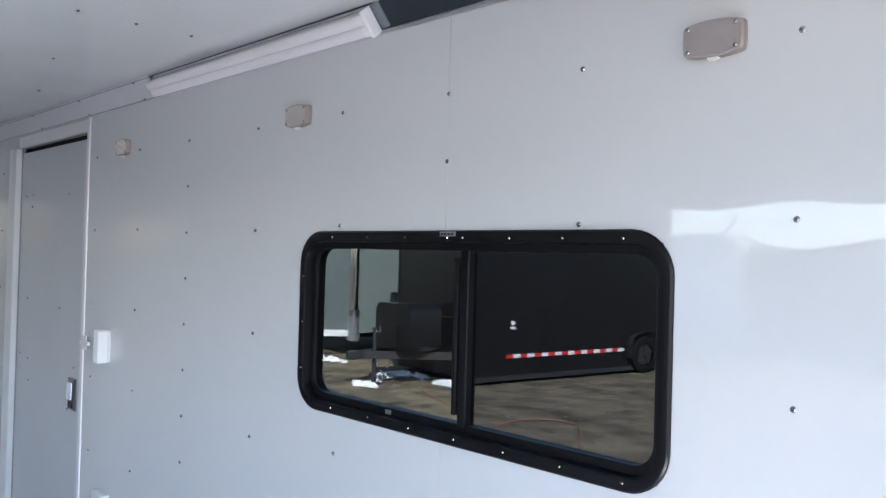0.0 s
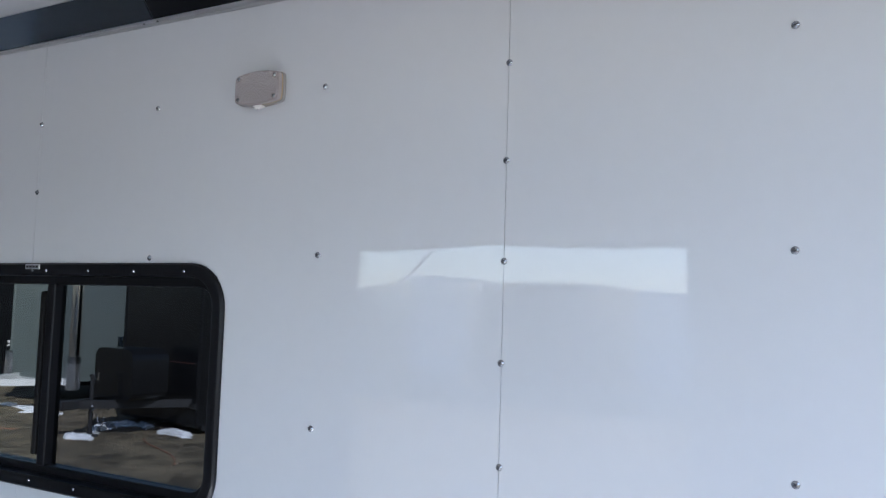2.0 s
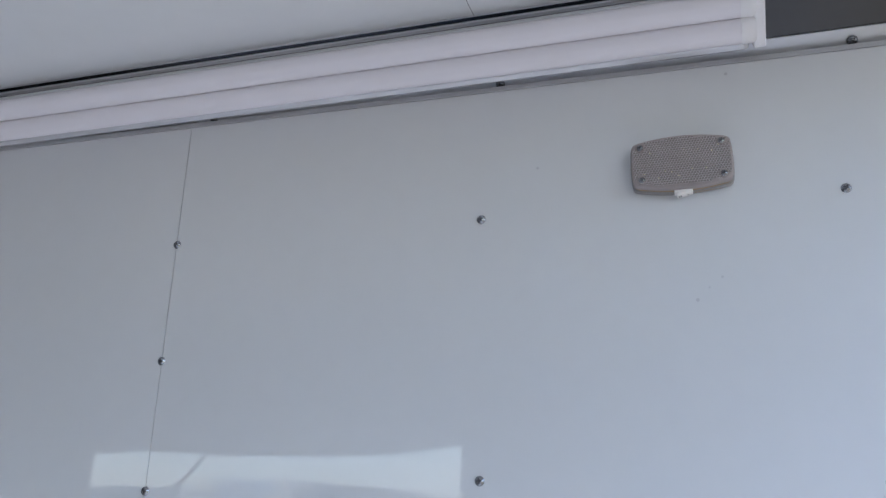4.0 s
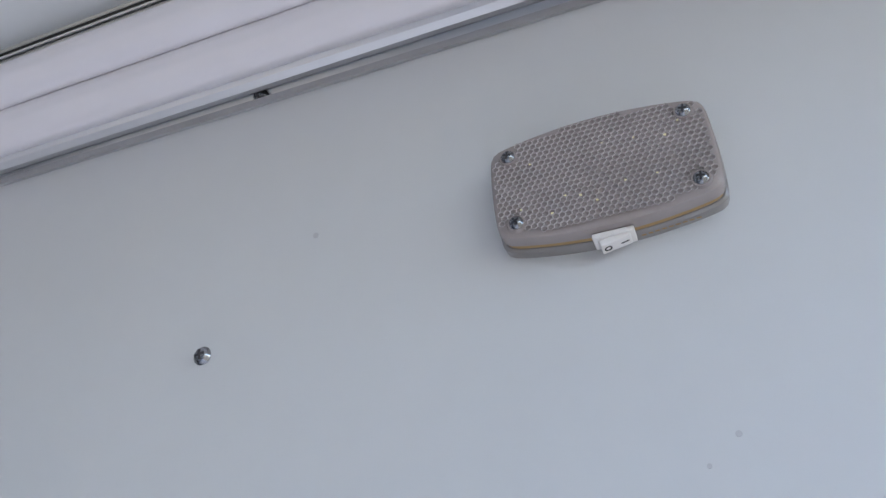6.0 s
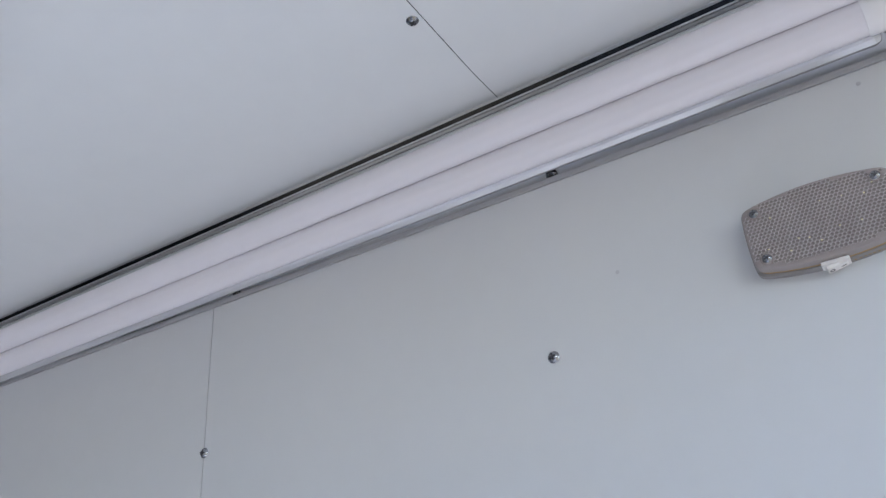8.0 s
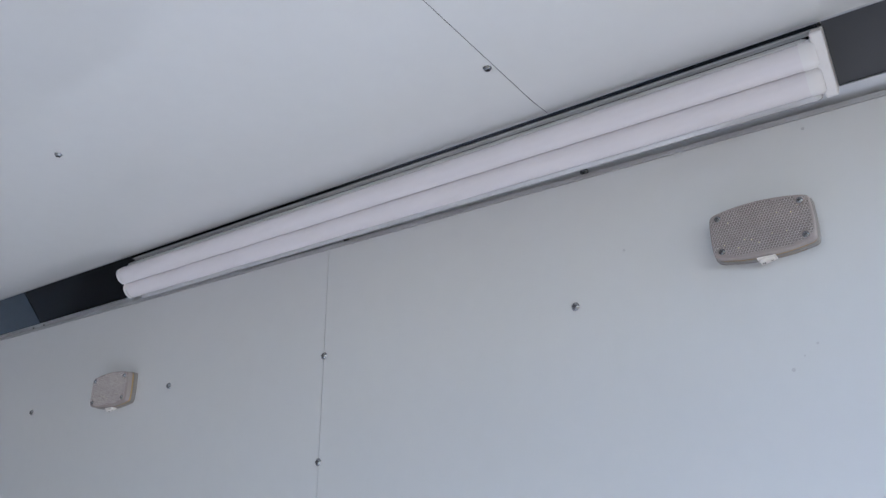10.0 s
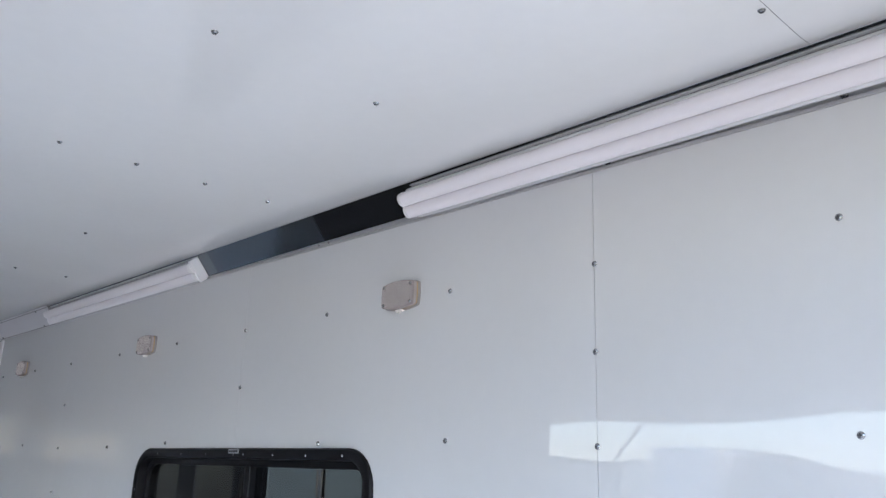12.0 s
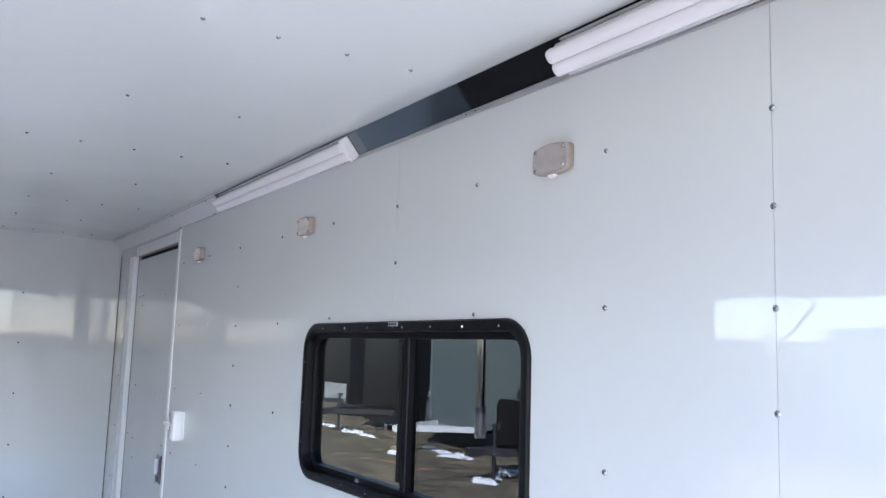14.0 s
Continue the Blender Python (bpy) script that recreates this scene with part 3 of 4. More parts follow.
def wall_lamp():
    ob = empty("wall_lamp")
    tagged(ob, "unlit clear ribbed plastic dome lamp with rocker switch", "wall lamp", group="dome lamps along the wall")
    bm = bmesh.new()
    loops(bm, [bowed(0.0540, 0.0264, 0.0065, 0.006, 0.0), bowed(0.0540, 0.0264, 0.0065, 0.006, -0.0065), bowed(0.0528, 0.0254, 0.0065, 0.006, -0.0078)], cap0=True, cap1=True)
    base = part("base", bm, LAMP_BASE, ob, "greyed clear plastic base", smooth=True)
    for k in range(9):
        part("mark", boxes((0.012 + 0.0032 * k, 0.0142 + 0.0032 * k, -0.0058, -0.0049, -0.0331 + 0.00030 * k, -0.0329 + 0.00030 * k)), LAMP_SIDE, base)
    bm = bmesh.new()
    loops(bm, [bowed(0.0522, 0.0248, 0.0065, 0.006, -0.0078), bowed(0.0522, 0.0248, 0.0065, 0.006, -0.0112)], cap0=True, cap1=True)
    part("gasket", bm, LAMP_SIDE, ob, "amber gasket line", smooth=True)
    bm = bmesh.new()
    loops(bm, [bowed(0.0530, 0.0252, 0.0065, 0.006, -0.0112), bowed(0.0528, 0.0252, 0.0065, 0.006, -0.0172), bowed(0.0522, 0.0247, 0.0064, 0.006, -0.0186), bowed(0.0511, 0.0236, 0.0063, 0.006, -0.0192)], cap0=True, cap1=True)
    lens = part("lens", bm, LAMP_LENS, ob, smooth=True)
    # honeycomb of shallow cups with raised rims
    bm = bmesh.new()
    step = 0.0031
    row = 0
    z = -0.0287
    while z < 0.029:
        x = -0.0504 + (step / 2 if row % 2 else 0)
        while x < 0.0508:
            edge = 0.0222 + 0.0060 * (1 - (x / 0.052) ** 2)
            near = min((abs(x) - 0.0433) ** 2 + (abs(z) - 0.0195) ** 2, 1)
            if abs(z) < edge and near > 0.0048 ** 2 and not (abs(x) > 0.0475 and abs(z) > 0.0180):
                rings = [[(x + f * step * 0.577 * math.cos(math.pi / 6 + math.pi / 3 * i), y, z + f * step * 0.577 * math.sin(math.pi / 6 + math.pi / 3 * i)) for i in range(6)] for f, y in ((1.0, -0.0203), (0.93, -0.0206), (0.78, -0.0200), (0.3, -0.0197))]
                loops(bm, rings, cap1=True)
            x += step
        z += step * 0.866
        row += 1
    comb = part("honeycomb", bm, LAMP_PRISM, lens, "clear honeycomb prisms with rim glints in their colour", smooth=True)
    comb["kind"] = "stuff"
    # The rims get a paler plastic that stands in for their glints.
    comb.data.materials.append(LAMP_RIM_GLINT)
    for p in comb.data.polygons:
        p.material_index = 1 if p.index % 19 < 12 else 0
    for sx in (-1, 1):
        for sz in (-1, 1):
            bm = cyl(bmesh.new(), (sx * 0.0433, -0.019, sz * 0.0195), (sx * 0.0433, -0.0209, sz * 0.0195), 0.0052, 0.0044, 18)
            part("screw_boss", bm, LAMP_LENS, ob, smooth=True)
            screw(sx * 0.0433, -0.0209, sz * 0.0195, (0, -1, 0), ob, 0.66)
    rnd = random.Random(8)
    for k in range(12):
        x = -0.040 + 0.08 * k / 11
        z = rnd.choice((-0.017, -0.012, 0.009, 0.014)) + rnd.uniform(-0.002, 0.002)
        part("led_chip", boxes((x - 0.0006, x + 0.0006, -0.0203, -0.0194, z - 0.0005, z + 0.0005)), LED, lens)
    # rocker switch under the base
    sw = part("switch", box(bmesh.new(), -0.0098, 0.0098, -0.0158, -0.0042, -0.0350, -0.0322, bevel=0.0007), SWITCH, ob, "cream rocker switch")
    tilt = pose(0, -0.010, -0.0352, 0, -11, 0)
    part("rocker", box(bmesh.new(), -0.0074, 0.0074, -0.0044, 0.0044, -0.0024, 0.001, m=tilt, bevel=0.0008), SWITCH, sw)
    bm = bmesh.new()
    rings = [[tilt @ Vector((-0.0042 + r * math.cos(2 * math.pi * i / 16), r * math.sin(2 * math.pi * i / 16), z)) for i in range(16)] for r, z in ((0.0019, -0.0023), (0.0019, -0.0026), (0.0012, -0.0026), (0.0012, -0.0023))]
    loops(bm, rings)
    part("off_mark", bm, INK, sw)
    part("on_mark", box(bmesh.new(), 0.0020, 0.0060, -0.0004, 0.0004, -0.0026, -0.0023, m=tilt), INK, sw)
    return ob


LAMP_LENS = material("clear_plastic_lens", (0.34, 0.30, 0.29), 0.22, vary=0.06, scale=40, grain=300, bump=0.05, coat=0.25, coat_rough=0.08)
# Pale copy of the prism plastic: refracted glints put into the colour.
LAMP_RIM_GLINT = material("prism_rim_glint", (0.58, 0.54, 0.53), 0.06, vary=0.12, scale=60, coat=1.0, coat_rough=0.03, coat_ior=1.7)
LAMP_PRISM = material("clear_ribbed_plastic", (0.27, 0.238, 0.232), 0.08, vary=0.10, scale=40, grain=300, bump=0.05, coat=0.8, coat_rough=0.05)
lamp = wall_lamp()
lamp.matrix_basis = pose(0.6455, 0, 1.879)
for x, z in ((-0.504, 1.847), (-1.762, 1.849), (-2.975, 1.856)):
    copy_thing(lamp, pose(x, 0, z))

# ---- tube lights in the cove ----


def lobe(x, u, r, n0, seg=28, flute=0.0):
    out = []
    for k in range(seg + 1):
        a = math.pi * k / seg
        f = r * (1 + flute * math.cos(10 * a))
        out.append(cove(x, u + f * math.cos(a), n0 + 0.80 * f * math.sin(a) ** 0.75))
    return out


def tube_light(x0, x1):
    ob = empty("tube_light", Matrix.Translation(cove((x0 + x1) / 2, 0, 0)))
    tagged(ob, "unlit twin-tube light with frosted white covers", "tube light", group="tube lights in the cove")
    back = ob.matrix_basis.inverted()
    made = [part("housing", cove_box(bmesh.new(), x0 + 0.012, x1 - 0.004, -0.0285, 0.0425, -0.0105, 0.0085, bevel=0.0065), HOUSING, ob, "bright metal housing"),
            part("back_flange", cove_box(bmesh.new(), x0 + 0.03, x1 + 0.012, -0.0326, -0.0287, -0.0105, -0.004, bevel=0.001), TRIM_MID, ob, "dull metal back flange"),
            part("flange_lip", cove_box(bmesh.new(), x0 + 0.03, x1 + 0.012, -0.0345, -0.0328, -0.0105, -0.0010, bevel=0.0005), TRIM_GREY, ob, "thin bright lip of the back flange")]
    for u in (-0.0108, 0.0180):
        bm = bmesh.new()
        rings = [lobe(x, u, 0.0146, 0.0150, flute=0.006) for x in (x0 + 0.010, x1 - 0.014)]
        for rg, x in zip(rings, (x0 + 0.010, x1 - 0.014)):
            rg.append(cove(x, u - 0.0146, 0.0088))
            rg.append(cove(x, u + 0.0146, 0.0088))
        loops(bm, rings, cap0=True, cap1=True)
        made.append(part("diffuser", bm, DIFFUSER, ob, smooth=True))
        bm = bmesh.new()
        rings = []
        for x, r in ((x0 + 0.009, 0.0151), (x0 + 0.003, 0.0151), (x0 + 0.001, 0.0138), (x0 - 0.0005, 0.0115)):
            rg = lobe(x, u, r, 0.0152)
            rg.append(cove(x, u - r, 0.004))
            rg.append(cove(x, u + r, 0.004))
            rings.append(rg)
        loops(bm, rings, cap0=True, cap1=True)
        made.append(part("end_cap", bm, CAP_WHITE, ob, smooth=True))
        bm = bmesh.new()
        rings = []
        for x, r in ((x1 - 0.014, 0.0153), (x1 - 0.002, 0.0153), (x1 + 0.002, 0.013)):
            rg = lobe(x, u, r, 0.0152)
            rg.append(cove(x, u - r, 0.0))
            rg.append(cove(x, u + r, 0.0))
            rings.append(rg)
        loops(bm, rings, cap0=True, cap1=True)
        made.append(part("end_cap", bm, CAP_WHITE, ob, smooth=True))
    made.append(part("end_bracket", cove_box(bmesh.new(), x1 - 0.001, x1 + 0.012, -0.034, 0.0385, -0.0105, 0.021, bevel=0.002), CAP_WHITE, ob, "white end bracket"))
    for o in made:
        o.matrix_parent_inverse = back
    return ob


tube_light(-0.476, 0.735)
tube_light(-2.67, -1.425)

# ---- outside: yard ----
GZ = -0.55
JX, JY = 0.14, 0.40           # the jack of a trailer, from its own origin
bm = bmesh.new()
ring = [[(r * math.cos(2 * math.pi * i / 48), r * math.sin(2 * math.pi * i / 48), GZ) for i in range(48)] for r in (0.5, 6, 14, 30, 80, 300, 1500)]
loops(bm, ring, cap0=True)
ground = finish("ground", bm, GROUND)
tagged(ground, "brown gravel and mud yard with old snow", "ground", kind="structure")


LITTER = material("stones_and_leaves", (0.13, 0.105, 0.074), 0.9, vary=0.6, scale=3.0, grain=30)
T_LINE = material("dull_red_line", (0.12, 0.05, 0.04), 0.5)


def wheel(parent, x, y, m, side):
    """A tyre with its rim; its axle lies along x."""
    bm = bmesh.new()
    prof = [(-0.10, 0.20), (-0.105, 0.30), (-0.08, 0.335), (0.08, 0.335), (0.105, 0.30), (0.10, 0.20)]
    loops(bm, [[(x + a, y + r * math.cos(2 * math.pi * i / 28), GZ + 0.335 + r * math.sin(2 * math.pi * i / 28)) for i in range(28)] for a, r in prof])
    w = part("wheel", bm, RUBBER, parent, smooth=True)
    bm = bmesh.new()
    cyl(bm, (x - 0.06, y, GZ + 0.335), (x + side * 0.07, y, GZ + 0.335), 0.2, 0.19, 24)
    for k in range(5):
        a = 2 * math.pi * k / 5
        box(bm, x + side * 0.07 - 0.012, x + side * 0.07 + 0.02, -0.03, 0.03, 0.03, 0.19, m=Matrix.Translation((0, y, GZ + 0.335)) @ Matrix.Rotation(a, 4, "X"))
    cyl(bm, (x + side * 0.06, y, GZ + 0.335), (x + side * 0.11, y, GZ + 0.335), 0.05, 0.04, 14)
    part("rim", bm, T_STEEL, w)
    return w


def cargo_trailer(skin, label, low=-0.38, length=5.6, width=2.1, top=2.4, chrome=True, tape=True, toolbox=False, pale_tongue=False, guard=True, sticker=True, grille=False):
    """Enclosed trailer whose nose points to -y; its jack stands at the origin, on the ground level GZ."""
    ob = empty("cargo_trailer")
    tagged(ob, label, "trailer", group="trailers parked in the yard")
    h, f = width / 2, 1.55
    body = part("body", boxes((-h, h, f, f + length, low, top), bevel=0.05), skin, ob)
    steel = T_WHITE if pale_tongue else T_STEEL
    bm = bmesh.new()
    for sx in (-1, 1):
        m = Matrix.Translation((0.1 + sx * 0.03, 0.22, -0.08)) @ Matrix.Rotation(sx * -math.atan2(0.75, f - 0.22), 4, "Z")
        box(bm, -0.03, 0.03, 0, 1.55, -0.06, 0.06, m=m)
    box(bm, 0.04, 0.16, 0.08, 0.34, -0.14, -0.03)
    part("tongue", bm, steel, ob)
    part("coupler", boxes((0.045, 0.155, -0.06, 0.16, -0.15, -0.01), bevel=0.02), CHROME if pale_tongue else T_STEEL, ob)
    bm = cyl(bmesh.new(), (JX, JY, GZ + 0.03), (JX, JY, 0.30), 0.032)
    cyl(bm, (JX, JY, 0.30), (JX, JY, 0.34), 0.05)
    jack = part("jack", bm, CHROME if pale_tongue else T_STEEL, ob)
    part("jack_foot", boxes((JX - 0.09, JX + 0.09, JY - 0.09, JY + 0.09, GZ, GZ + 0.03)), T_STEEL, jack)
    bm = cyl(bmesh.new(), (JX, JY, 0.28), (JX + 0.16, JY, 0.28), 0.01)
    cyl(bm, (JX + 0.16, JY, 0.28), (JX + 0.16, JY, 0.38), 0.014)
    part("crank", bm, RED if pale_tongue else CHROME, jack)
    for k in range(14):
        a = k / 13
        bm = bmesh.new()
        m = Matrix.Translation((JX + 0.12 + 0.05 * math.sin(3 * a), JY - 0.05 + 0.25 * a, -0.1 - 0.26 * math.sin(math.pi * a))) @ Matrix.Rotation(k * 1.57, 4, "Y")
        bmesh.ops.create_cone(bm, segments=8, radius1=0.022, radius2=0.016, depth=0.012, cap_ends=False, matrix=m)
        part("chain_link", bm, CHROME, ob)
    for sx in (-1, 1):
        part("corner_post", cyl(bmesh.new(), (sx * (h - 0.03), f + 0.03, 0.38 if guard else -0.1), (sx * (h - 0.03), f + 0.03, top - 0.03), 0.10 if chrome and (sx > 0 or not pale_tongue) else 0.05), CHROME if chrome and (sx > 0 or not pale_tongue) else skin, ob, smooth=True)
        if guard:
            part("corner_guard", cyl(bmesh.new(), (sx * (h - 0.03), f + 0.03, low - 0.1), (sx * (h - 0.03), f + 0.03, 0.38), 0.115, seg=24), T_GUARD if chrome else T_STEEL, ob)
            if chrome:
                bm = bmesh.new()
                rows_up = int((0.36 - low) / 0.034)
                for k in range(rows_up):
                    for q in range(14):
                        m = Matrix.Translation((sx * (h - 0.03), f + 0.03, low - 0.08 + 0.034 * k)) @ Matrix.Rotation(2 * math.pi * (q + 0.5 * (k % 2)) / 14, 4, "Z")
                        box(bm, 0.112, 0.119, -0.010, 0.010, -0.006, 0.006, m=m)
                studs = part("tread_studs", bm, T_STUD, ob, "raised bright studs of the diamond plate")
                studs["kind"] = "stuff"
        part("bottom_rail", boxes((sx * h - 0.012, sx * h + 0.012, f + 0.1, f + length - 0.1, low - 0.03, low + 0.05)), CHROME if chrome else T_STEEL, ob)
        part("top_rail", boxes((sx * h - 0.012, sx * h + 0.012, f, f + length, top - 0.08, top + 0.01)), T_STEEL, ob)
        for k in range(2):
            wheel(ob, sx * (h - 0.02), f + 4.0 + 0.85 * k, None, sx)
        bm = bmesh.new()
        prof = []
        y0, y1 = f + 4.0 - 0.42, f + 4.0 + 1.27
        for k in range(13):
            a = math.pi * k / 12
            prof.append(((y0 + y1) / 2 - (y1 - y0) / 2 * math.copysign(abs(math.cos(a)) ** 0.4, math.cos(a)), GZ + 0.3 + 0.46 * math.sin(a) ** 0.5))
        loops(bm, [[(x, y, z) for y, z in prof] for x in (sx * (h - 0.14), sx * (h + 0.13))], close=False)
        part("fender", bm, T_STEEL if not chrome else T_GUARD, ob)
        for k in range(1, int(length / 1.2) + 1):
            part("side_seam", boxes((sx * h - 0.004, sx * h + 0.004, f + 1.2 * k - 0.008, f + 1.2 * k + 0.008, -0.04, top - 0.09)), skin, ob)
        if tape:
            n = 18
            for k in range(n):
                y = f + 0.75 + 0.152 * k
                part("reflector", boxes((sx * (h + 0.013) - 0.002, sx * (h + 0.013) + 0.002, y, y + 0.152, -0.135, -0.075)), RED if k % 2 == 0 else TAPE_WHITE, ob)
        if sticker:
            part("sticker", boxes((sx * (h + 0.004) - 0.002, sx * (h + 0.004) + 0.002, f + 0.83, f + 0.95, 0.33, 0.37)), TAPE_WHITE, ob)
            part("sticker", boxes((sx * (h + 0.004) - 0.002, sx * (h + 0.004) + 0.002, f + 0.85, f + 0.93, 0.40, 0.46)), TAPE_WHITE, ob)
    if guard:
        part("stone_guard", boxes((-h + 0.07, h - 0.07, f - 0.012, f + 0.01, low + 0.01, 0.42)), T_GUARD if chrome and not pale_tongue else skin, ob)
    if grille:
        part("grille_frame", boxes((-0.62, h - 0.08, f - 0.02, f + 0.01, -0.16, 0.42), bevel=0.006), T_STEEL, ob, "pale louvred grille")
        for k in range(13):
            part("louvre", boxes((-0.61, h - 0.09, f - 0.04, f - 0.018, -0.145 + 0.043 * k, -0.117 + 0.043 * k)), T_WHITE, ob)
    part("front_rail", boxes((-h, h, f - 0.03, f + 0.01, -0.16, -0.08)), CHROME if chrome else T_STEEL, ob)
    if toolbox:
        bm = bmesh.new()
        out = rounded(-0.22, 0.80, -0.02, 0.72, 0.16, 0.62)
        loops(bm, [out, [(x, 1.2, z) for x, _, z in out]], cap0=True, cap1=True)
        part("toolbox", bm, T_BLACK, ob, "black rounded tongue box", smooth=True)
        part("trim_line", boxes((-h + 0.1, h - 0.1, f - 0.006, f + 0.002, 0.50, 0.51)), T_LINE, ob)
    return ob


near = cargo_trailer(T_BLACK, "glossy black enclosed trailer with reflector tape on gravel", low=-0.46, chrome=False, toolbox=True, guard=False)
near.matrix_basis = pose(-9.8, 6.35, 0, 0, 0, -9)
silver = cargo_trailer(T_GREY, "silver-grey trailer with chrome corners and diamond plate", low=-0.12, tape=False, pale_tongue=True, sticker=False)
silver.matrix_basis = pose(-13.5, 6.95, 0, 0, 0, -4)
black2 = cargo_trailer(T_BLACK, "black enclosed trailer with white stickers parked on gravel", chrome=False, guard=False, tape=False)
black2.matrix_basis = pose(-17.7, 7.5, 0, 0, 0, -4)
black3 = cargo_trailer(T_BLACK, "black enclosed trailer with a pale louvred front grille", low=-0.2, tape=False, sticker=False, chrome=False, guard=False, grille=True)
black3.matrix_basis = pose(-22.0, 8.3, 0, 0, 0, -2)
block = finish("wood_block", boxes((-0.1, 0.0, -0.09, 0.09, 0, 0.1), (0.01, 0.1, -0.08, 0.1, 0, 0.09), bevel=0.008), WOOD)
block.matrix_basis = pose(-13.36, 7.15, GZ, 0, 0, 20)
tagged(block, "raw wooden blocks under a trailer jack", "wood block")

# trailers across the yard, beyond the open doorway and the rear
ACROSS = ((-15.2, -15.2, 181, T_BLACK, "black trailer parked at the far side of the yard", 5.6, 1.80),
          (-11.9, -14.6, 178, T_GREY, "silver-grey trailer parked across the yard", 5.6, 1.95),
          (-8.9, -14.2, 183, T_WHITE, "white trailer parked across the yard", 7.6, 2.16),
          (-6.3, -14.0, 177, T_BLACK, "black trailer parked across the yard", 5.2, 2.02),
          (-3.3, -14.4, 180, T_WHITE, "white trailer parked beside others across the yard", 6.0, 1.90),
          (3.6, -15.6, 176, T_GREY, "silver-grey trailer parked apart across the yard", 6.0, 2.0))
for x, y, turn, skin, label, size, top in ACROSS:
    o = cargo_trailer(skin, label, length=size, top=top, chrome=skin is not T_BLACK, guard=False, tape=False, sticker=False)
    o.matrix_basis = pose(x, y, 0, 0, 0, turn)

# snow patches
rsn = random.Random(12)


def snow_patch(x, y, a, b, turn):
    bm = bmesh.new()
    rings = []
    n = 24
    p1, p2, p3 = (rsn.uniform(0, 6.28) for _ in range(3))
    wob = [1 + 0.30 * math.sin(2 * math.pi * 2 * i / n + p1) + 0.26 * math.sin(2 * math.pi * 5 * i / n + p2) + 0.20 * math.sin(2 * math.pi * 9 * i / n + p3) for i in range(n)]
    top = rsn.uniform(0.03, 0.085)
    for f, z in ((1.0, 0.0), (0.9, 0.5), (0.66, 0.8), (0.33, 1.0)):
        rings.append([(a * f * wob[i] * math.cos(2 * math.pi * i / n), b * f * wob[i] * math.sin(2 * math.pi * i / n), top * z * (rsn.uniform(0.75, 1.2) if z else 1)) for i in range(n)])
    loops(bm, rings, cap1=True)
    o = finish("snow_patch", bm, SNOW, smooth=True)
    o.matrix_basis = pose(x, y, GZ - 0.002, 0, 0, turn)
    tagged(o, "small dirty patch of old melting snow", "snow", group="snow patches", kind="stuff")


for x, y, a, b, turn, n in ((-9.6, 7.72, 0.85, 0.10, -12, 9), (-9.9, 7.05, 0.60, 0.08, 118, 6), (-9.6, 6.55, 0.15, 0.06, 20, 3), (-12.75, 7.95, 1.0, 0.10, -9, 9), (-16.4, 7.9, 0.8, 0.14, 0, 7), (-13.0, 6.95, 0.12, 0.08, 10, 3), (-12.25, 7.75, 0.2, 0.08, 40, 3), (-16.7, 9.3, 0.4, 0.1, 10, 3), (-18.9, 8.1, 0.6, 0.1, 0, 4), (-8.9, 7.6, 0.4, 0.06, -10, 3)):
    for k in range(n):
        f = rsn.uniform(-1, 1)
        c, s = math.cos(radians(turn)), math.sin(radians(turn))
        g = rsn.uniform(-1, 1) * b
        snow_patch(x + a * f * c - g * s, y + a * f * s + g * c, rsn.uniform(0.07, 0.24), rsn.uniform(0.035, 0.10), turn + rsn.uniform(-25, 25))

# scattered stones and leaf litter
bm = bmesh.new()
rl = random.Random(21)
verts, faces = [], []
for k in range(4200):
    d = rl.random() ** 0.7
    x, y = -1.0 - 15.5 * d + rl.uniform(-2.5, 4.5), 1.2 + 8.0 * rl.random()
    r = rl.uniform(0.012, 0.045)
    i0 = len(verts)
    for q in range(5):
        t = 2 * math.pi * q / 5 + rl.uniform(-0.4, 0.4)
        verts.append((x + r * math.cos(t), y + r * rl.uniform(0.6, 1.2) * math.sin(t), GZ + 0.001))
    verts.append((x, y, GZ + r * rl.uniform(0.25, 0.7)))
    faces += [(i0 + q, i0 + (q + 1) % 5, i0 + 5) for q in range(5)]
bm.free()
me = bpy.data.meshes.new("litter")
me.from_pydata(verts, [], faces)
me.materials.append(LITTER)
tagged(new("litter", me), "scattered stones and dry leaf litter on the yard", "stones", kind="stuff")

# orange cables on the ground
for k, pts in enumerate((((-6.4, 5.2), (-6.9, 5.9), (-6.5, 6.6), (-5.9, 6.4), (-5.5, 5.6), (-4.9, 5.0)), ((-9.2, 6.7), (-8.6, 6.2), (-8.0, 6.3), (-7.4, 5.6)), ((-13.0, 5.9), (-12.0, 5.8), (-11.2, 6.1)))):
    cu = bpy.data.curves.new("cable", "CURVE")
    cu.dimensions = "3D"
    cu.bevel_depth = 0.006
    sp = cu.splines.new("NURBS")
    sp.points.add(len(pts) - 1)
    for p, (x, y) in zip(sp.points, pts):
        p.co = (x + 0.35, y + 0.35, GZ + 0.012, 1)
    sp.use_endpoint_u = True
    cu.materials.append(CABLE)
    tagged(new("cable", cu), "thin orange cable lying on the gravel", "cable")

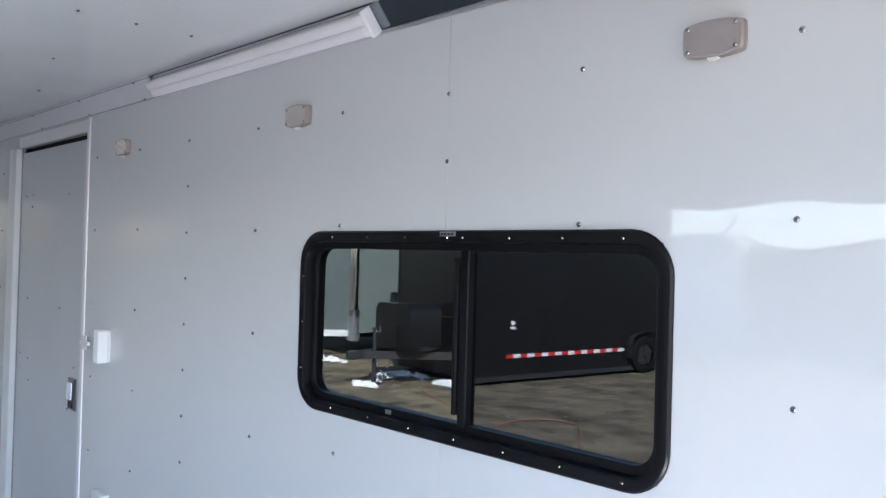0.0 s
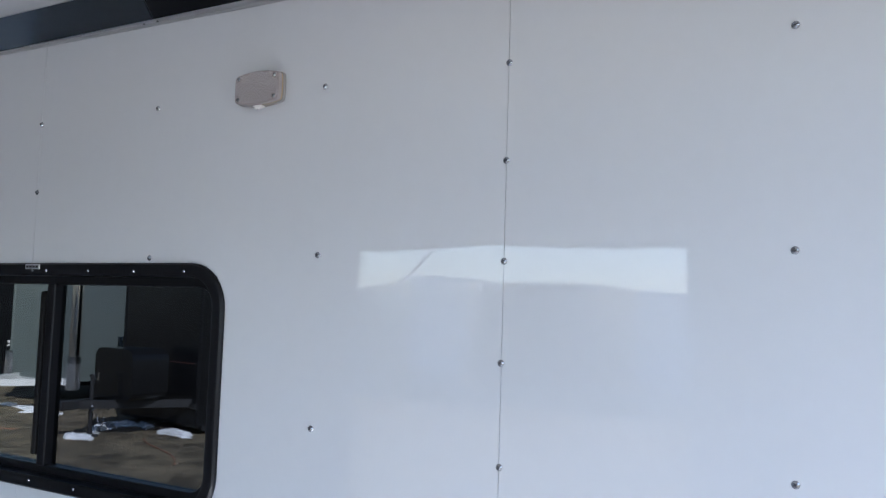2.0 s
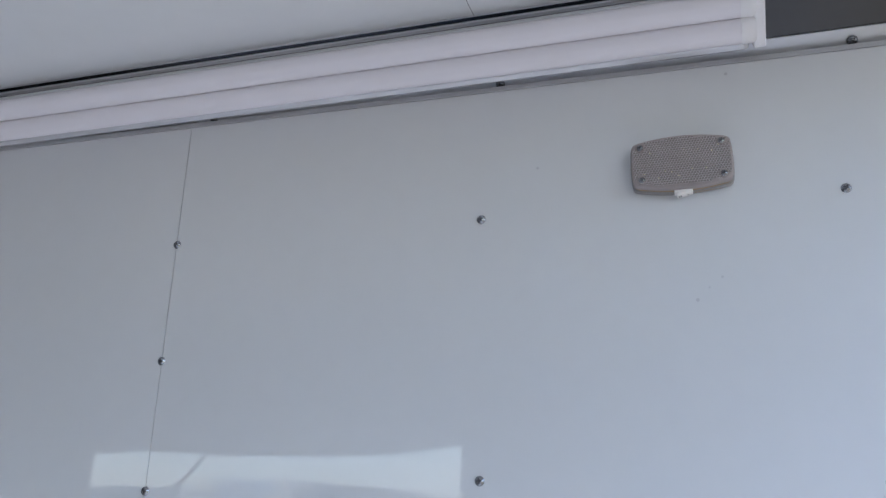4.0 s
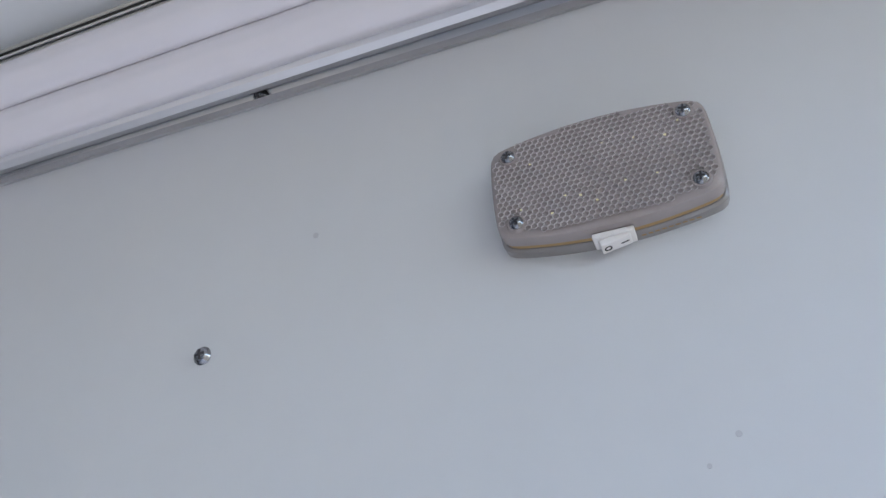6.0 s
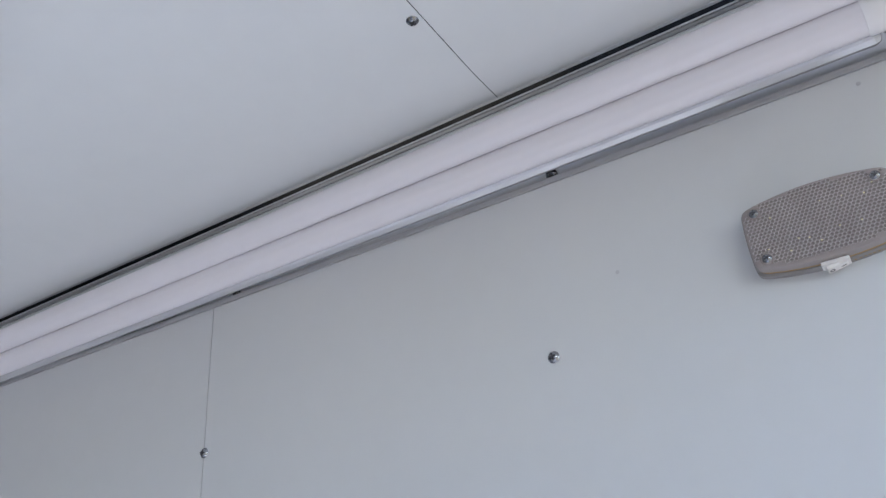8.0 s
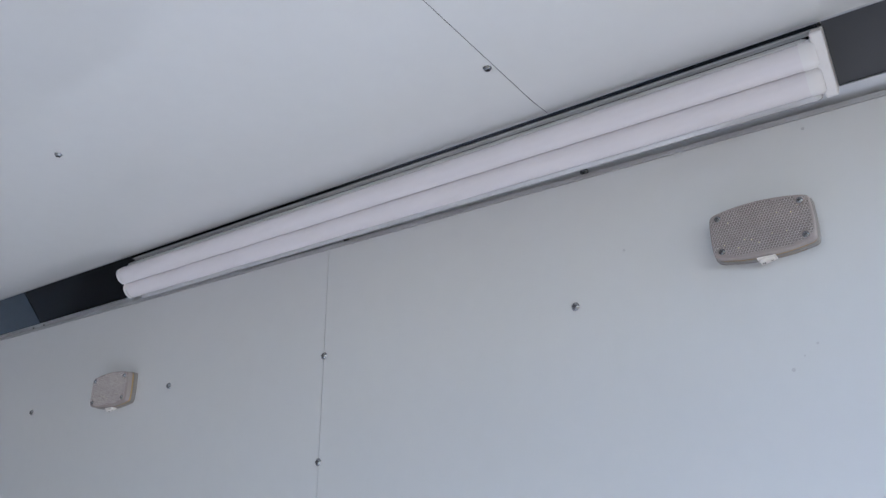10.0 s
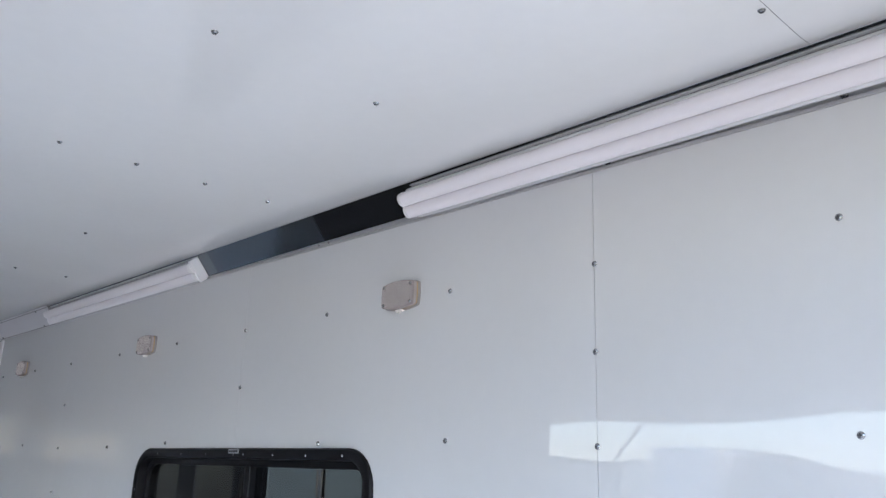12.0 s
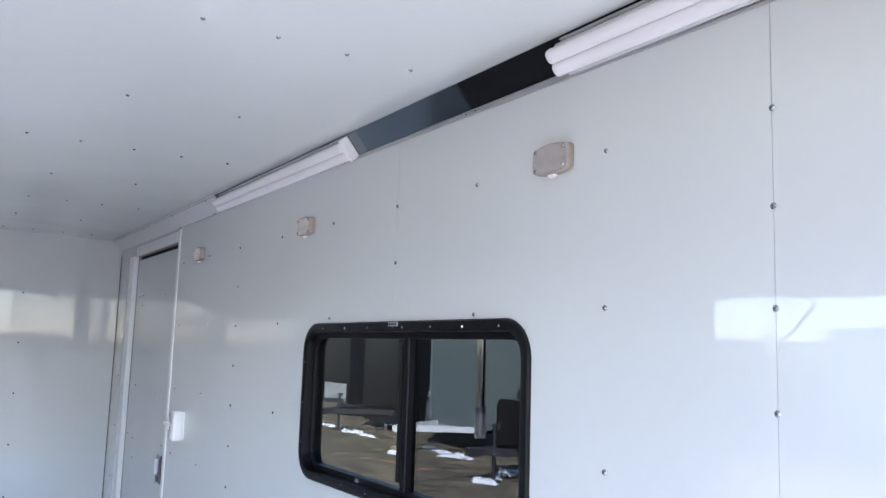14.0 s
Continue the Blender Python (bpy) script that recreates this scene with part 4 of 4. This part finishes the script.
# bare tree line far off
rt = random.Random(3)


def bare_tree(x, y, h):
    ob = empty("tree", pose(x, y, GZ))
    tagged(ob, "bare winter tree far beyond the yard", "tree", group="far bare trees")
    bm = bmesh.new()
    cyl(bm, (0, 0, 0), (0, 0, h * 0.45), 0.16, 0.11, 7)
    cyl(bm, (0, 0, h * 0.45), (0.1, 0, h * 0.8), 0.11, 0.04, 6)
    part("trunk", bm, BARK, ob)
    bm = bmesh.new()
    for k in range(70):
        a, z = rt.uniform(0, 6.28), rt.uniform(0.3, 0.85)
        p = Vector((0, 0, h * z))
        d = Vector((math.cos(a), math.sin(a), rt.uniform(0.5, 1.3))).normalized() * h * rt.uniform(0.12, 0.32) * (1.25 - z)
        cyl(bm, p, p + d, 0.035, 0.012, 4)
        for _ in range(3):
            e = Vector((rt.uniform(-1, 1), rt.uniform(-1, 1), rt.uniform(0.2, 1))).normalized() * h * 0.08
            q = p + d * rt.uniform(0.4, 1.0)
            cyl(bm, q, q + e, 0.014, 0.006, 3)
    part("crown", bm, TWIGS, ob)
    return ob


t0 = bare_tree(-30, 46, 6.5)
verts, faces = [], []
rr = random.Random(17)
m_ = 160
for k in range(m_ + 1):
    a = 2 * math.pi * k / m_
    hgt = 2.6 + 1.2 * noise.noise((k * 0.06, 1.7, 0)) + 0.5 * noise.noise((k * 0.5, 4.2, 0)) + rr.uniform(0, 0.3)
    for r, z in ((150, GZ), (152, GZ + hgt * 0.7), (160, GZ + hgt)):
        verts.append((r * math.cos(a), r * math.sin(a), z))
for k in range(m_):
    for q in range(2):
        faces.append((3 * k + q, 3 * k + q + 1, 3 * k + q + 4, 3 * k + q + 3))
me = bpy.data.meshes.new("woods")
me.from_pydata(verts, [], faces)
me.materials.append(TWIGS)
tagged(new("woods", me), "low brown line of far winter woods", "woods", kind="stuff")
for k in range(14):
    copy_thing(t0, pose(-48 + 2.6 * k + rt.uniform(-1, 1), 42 + rt.uniform(-5, 5), GZ, 0, 0, rt.uniform(0, 360)))
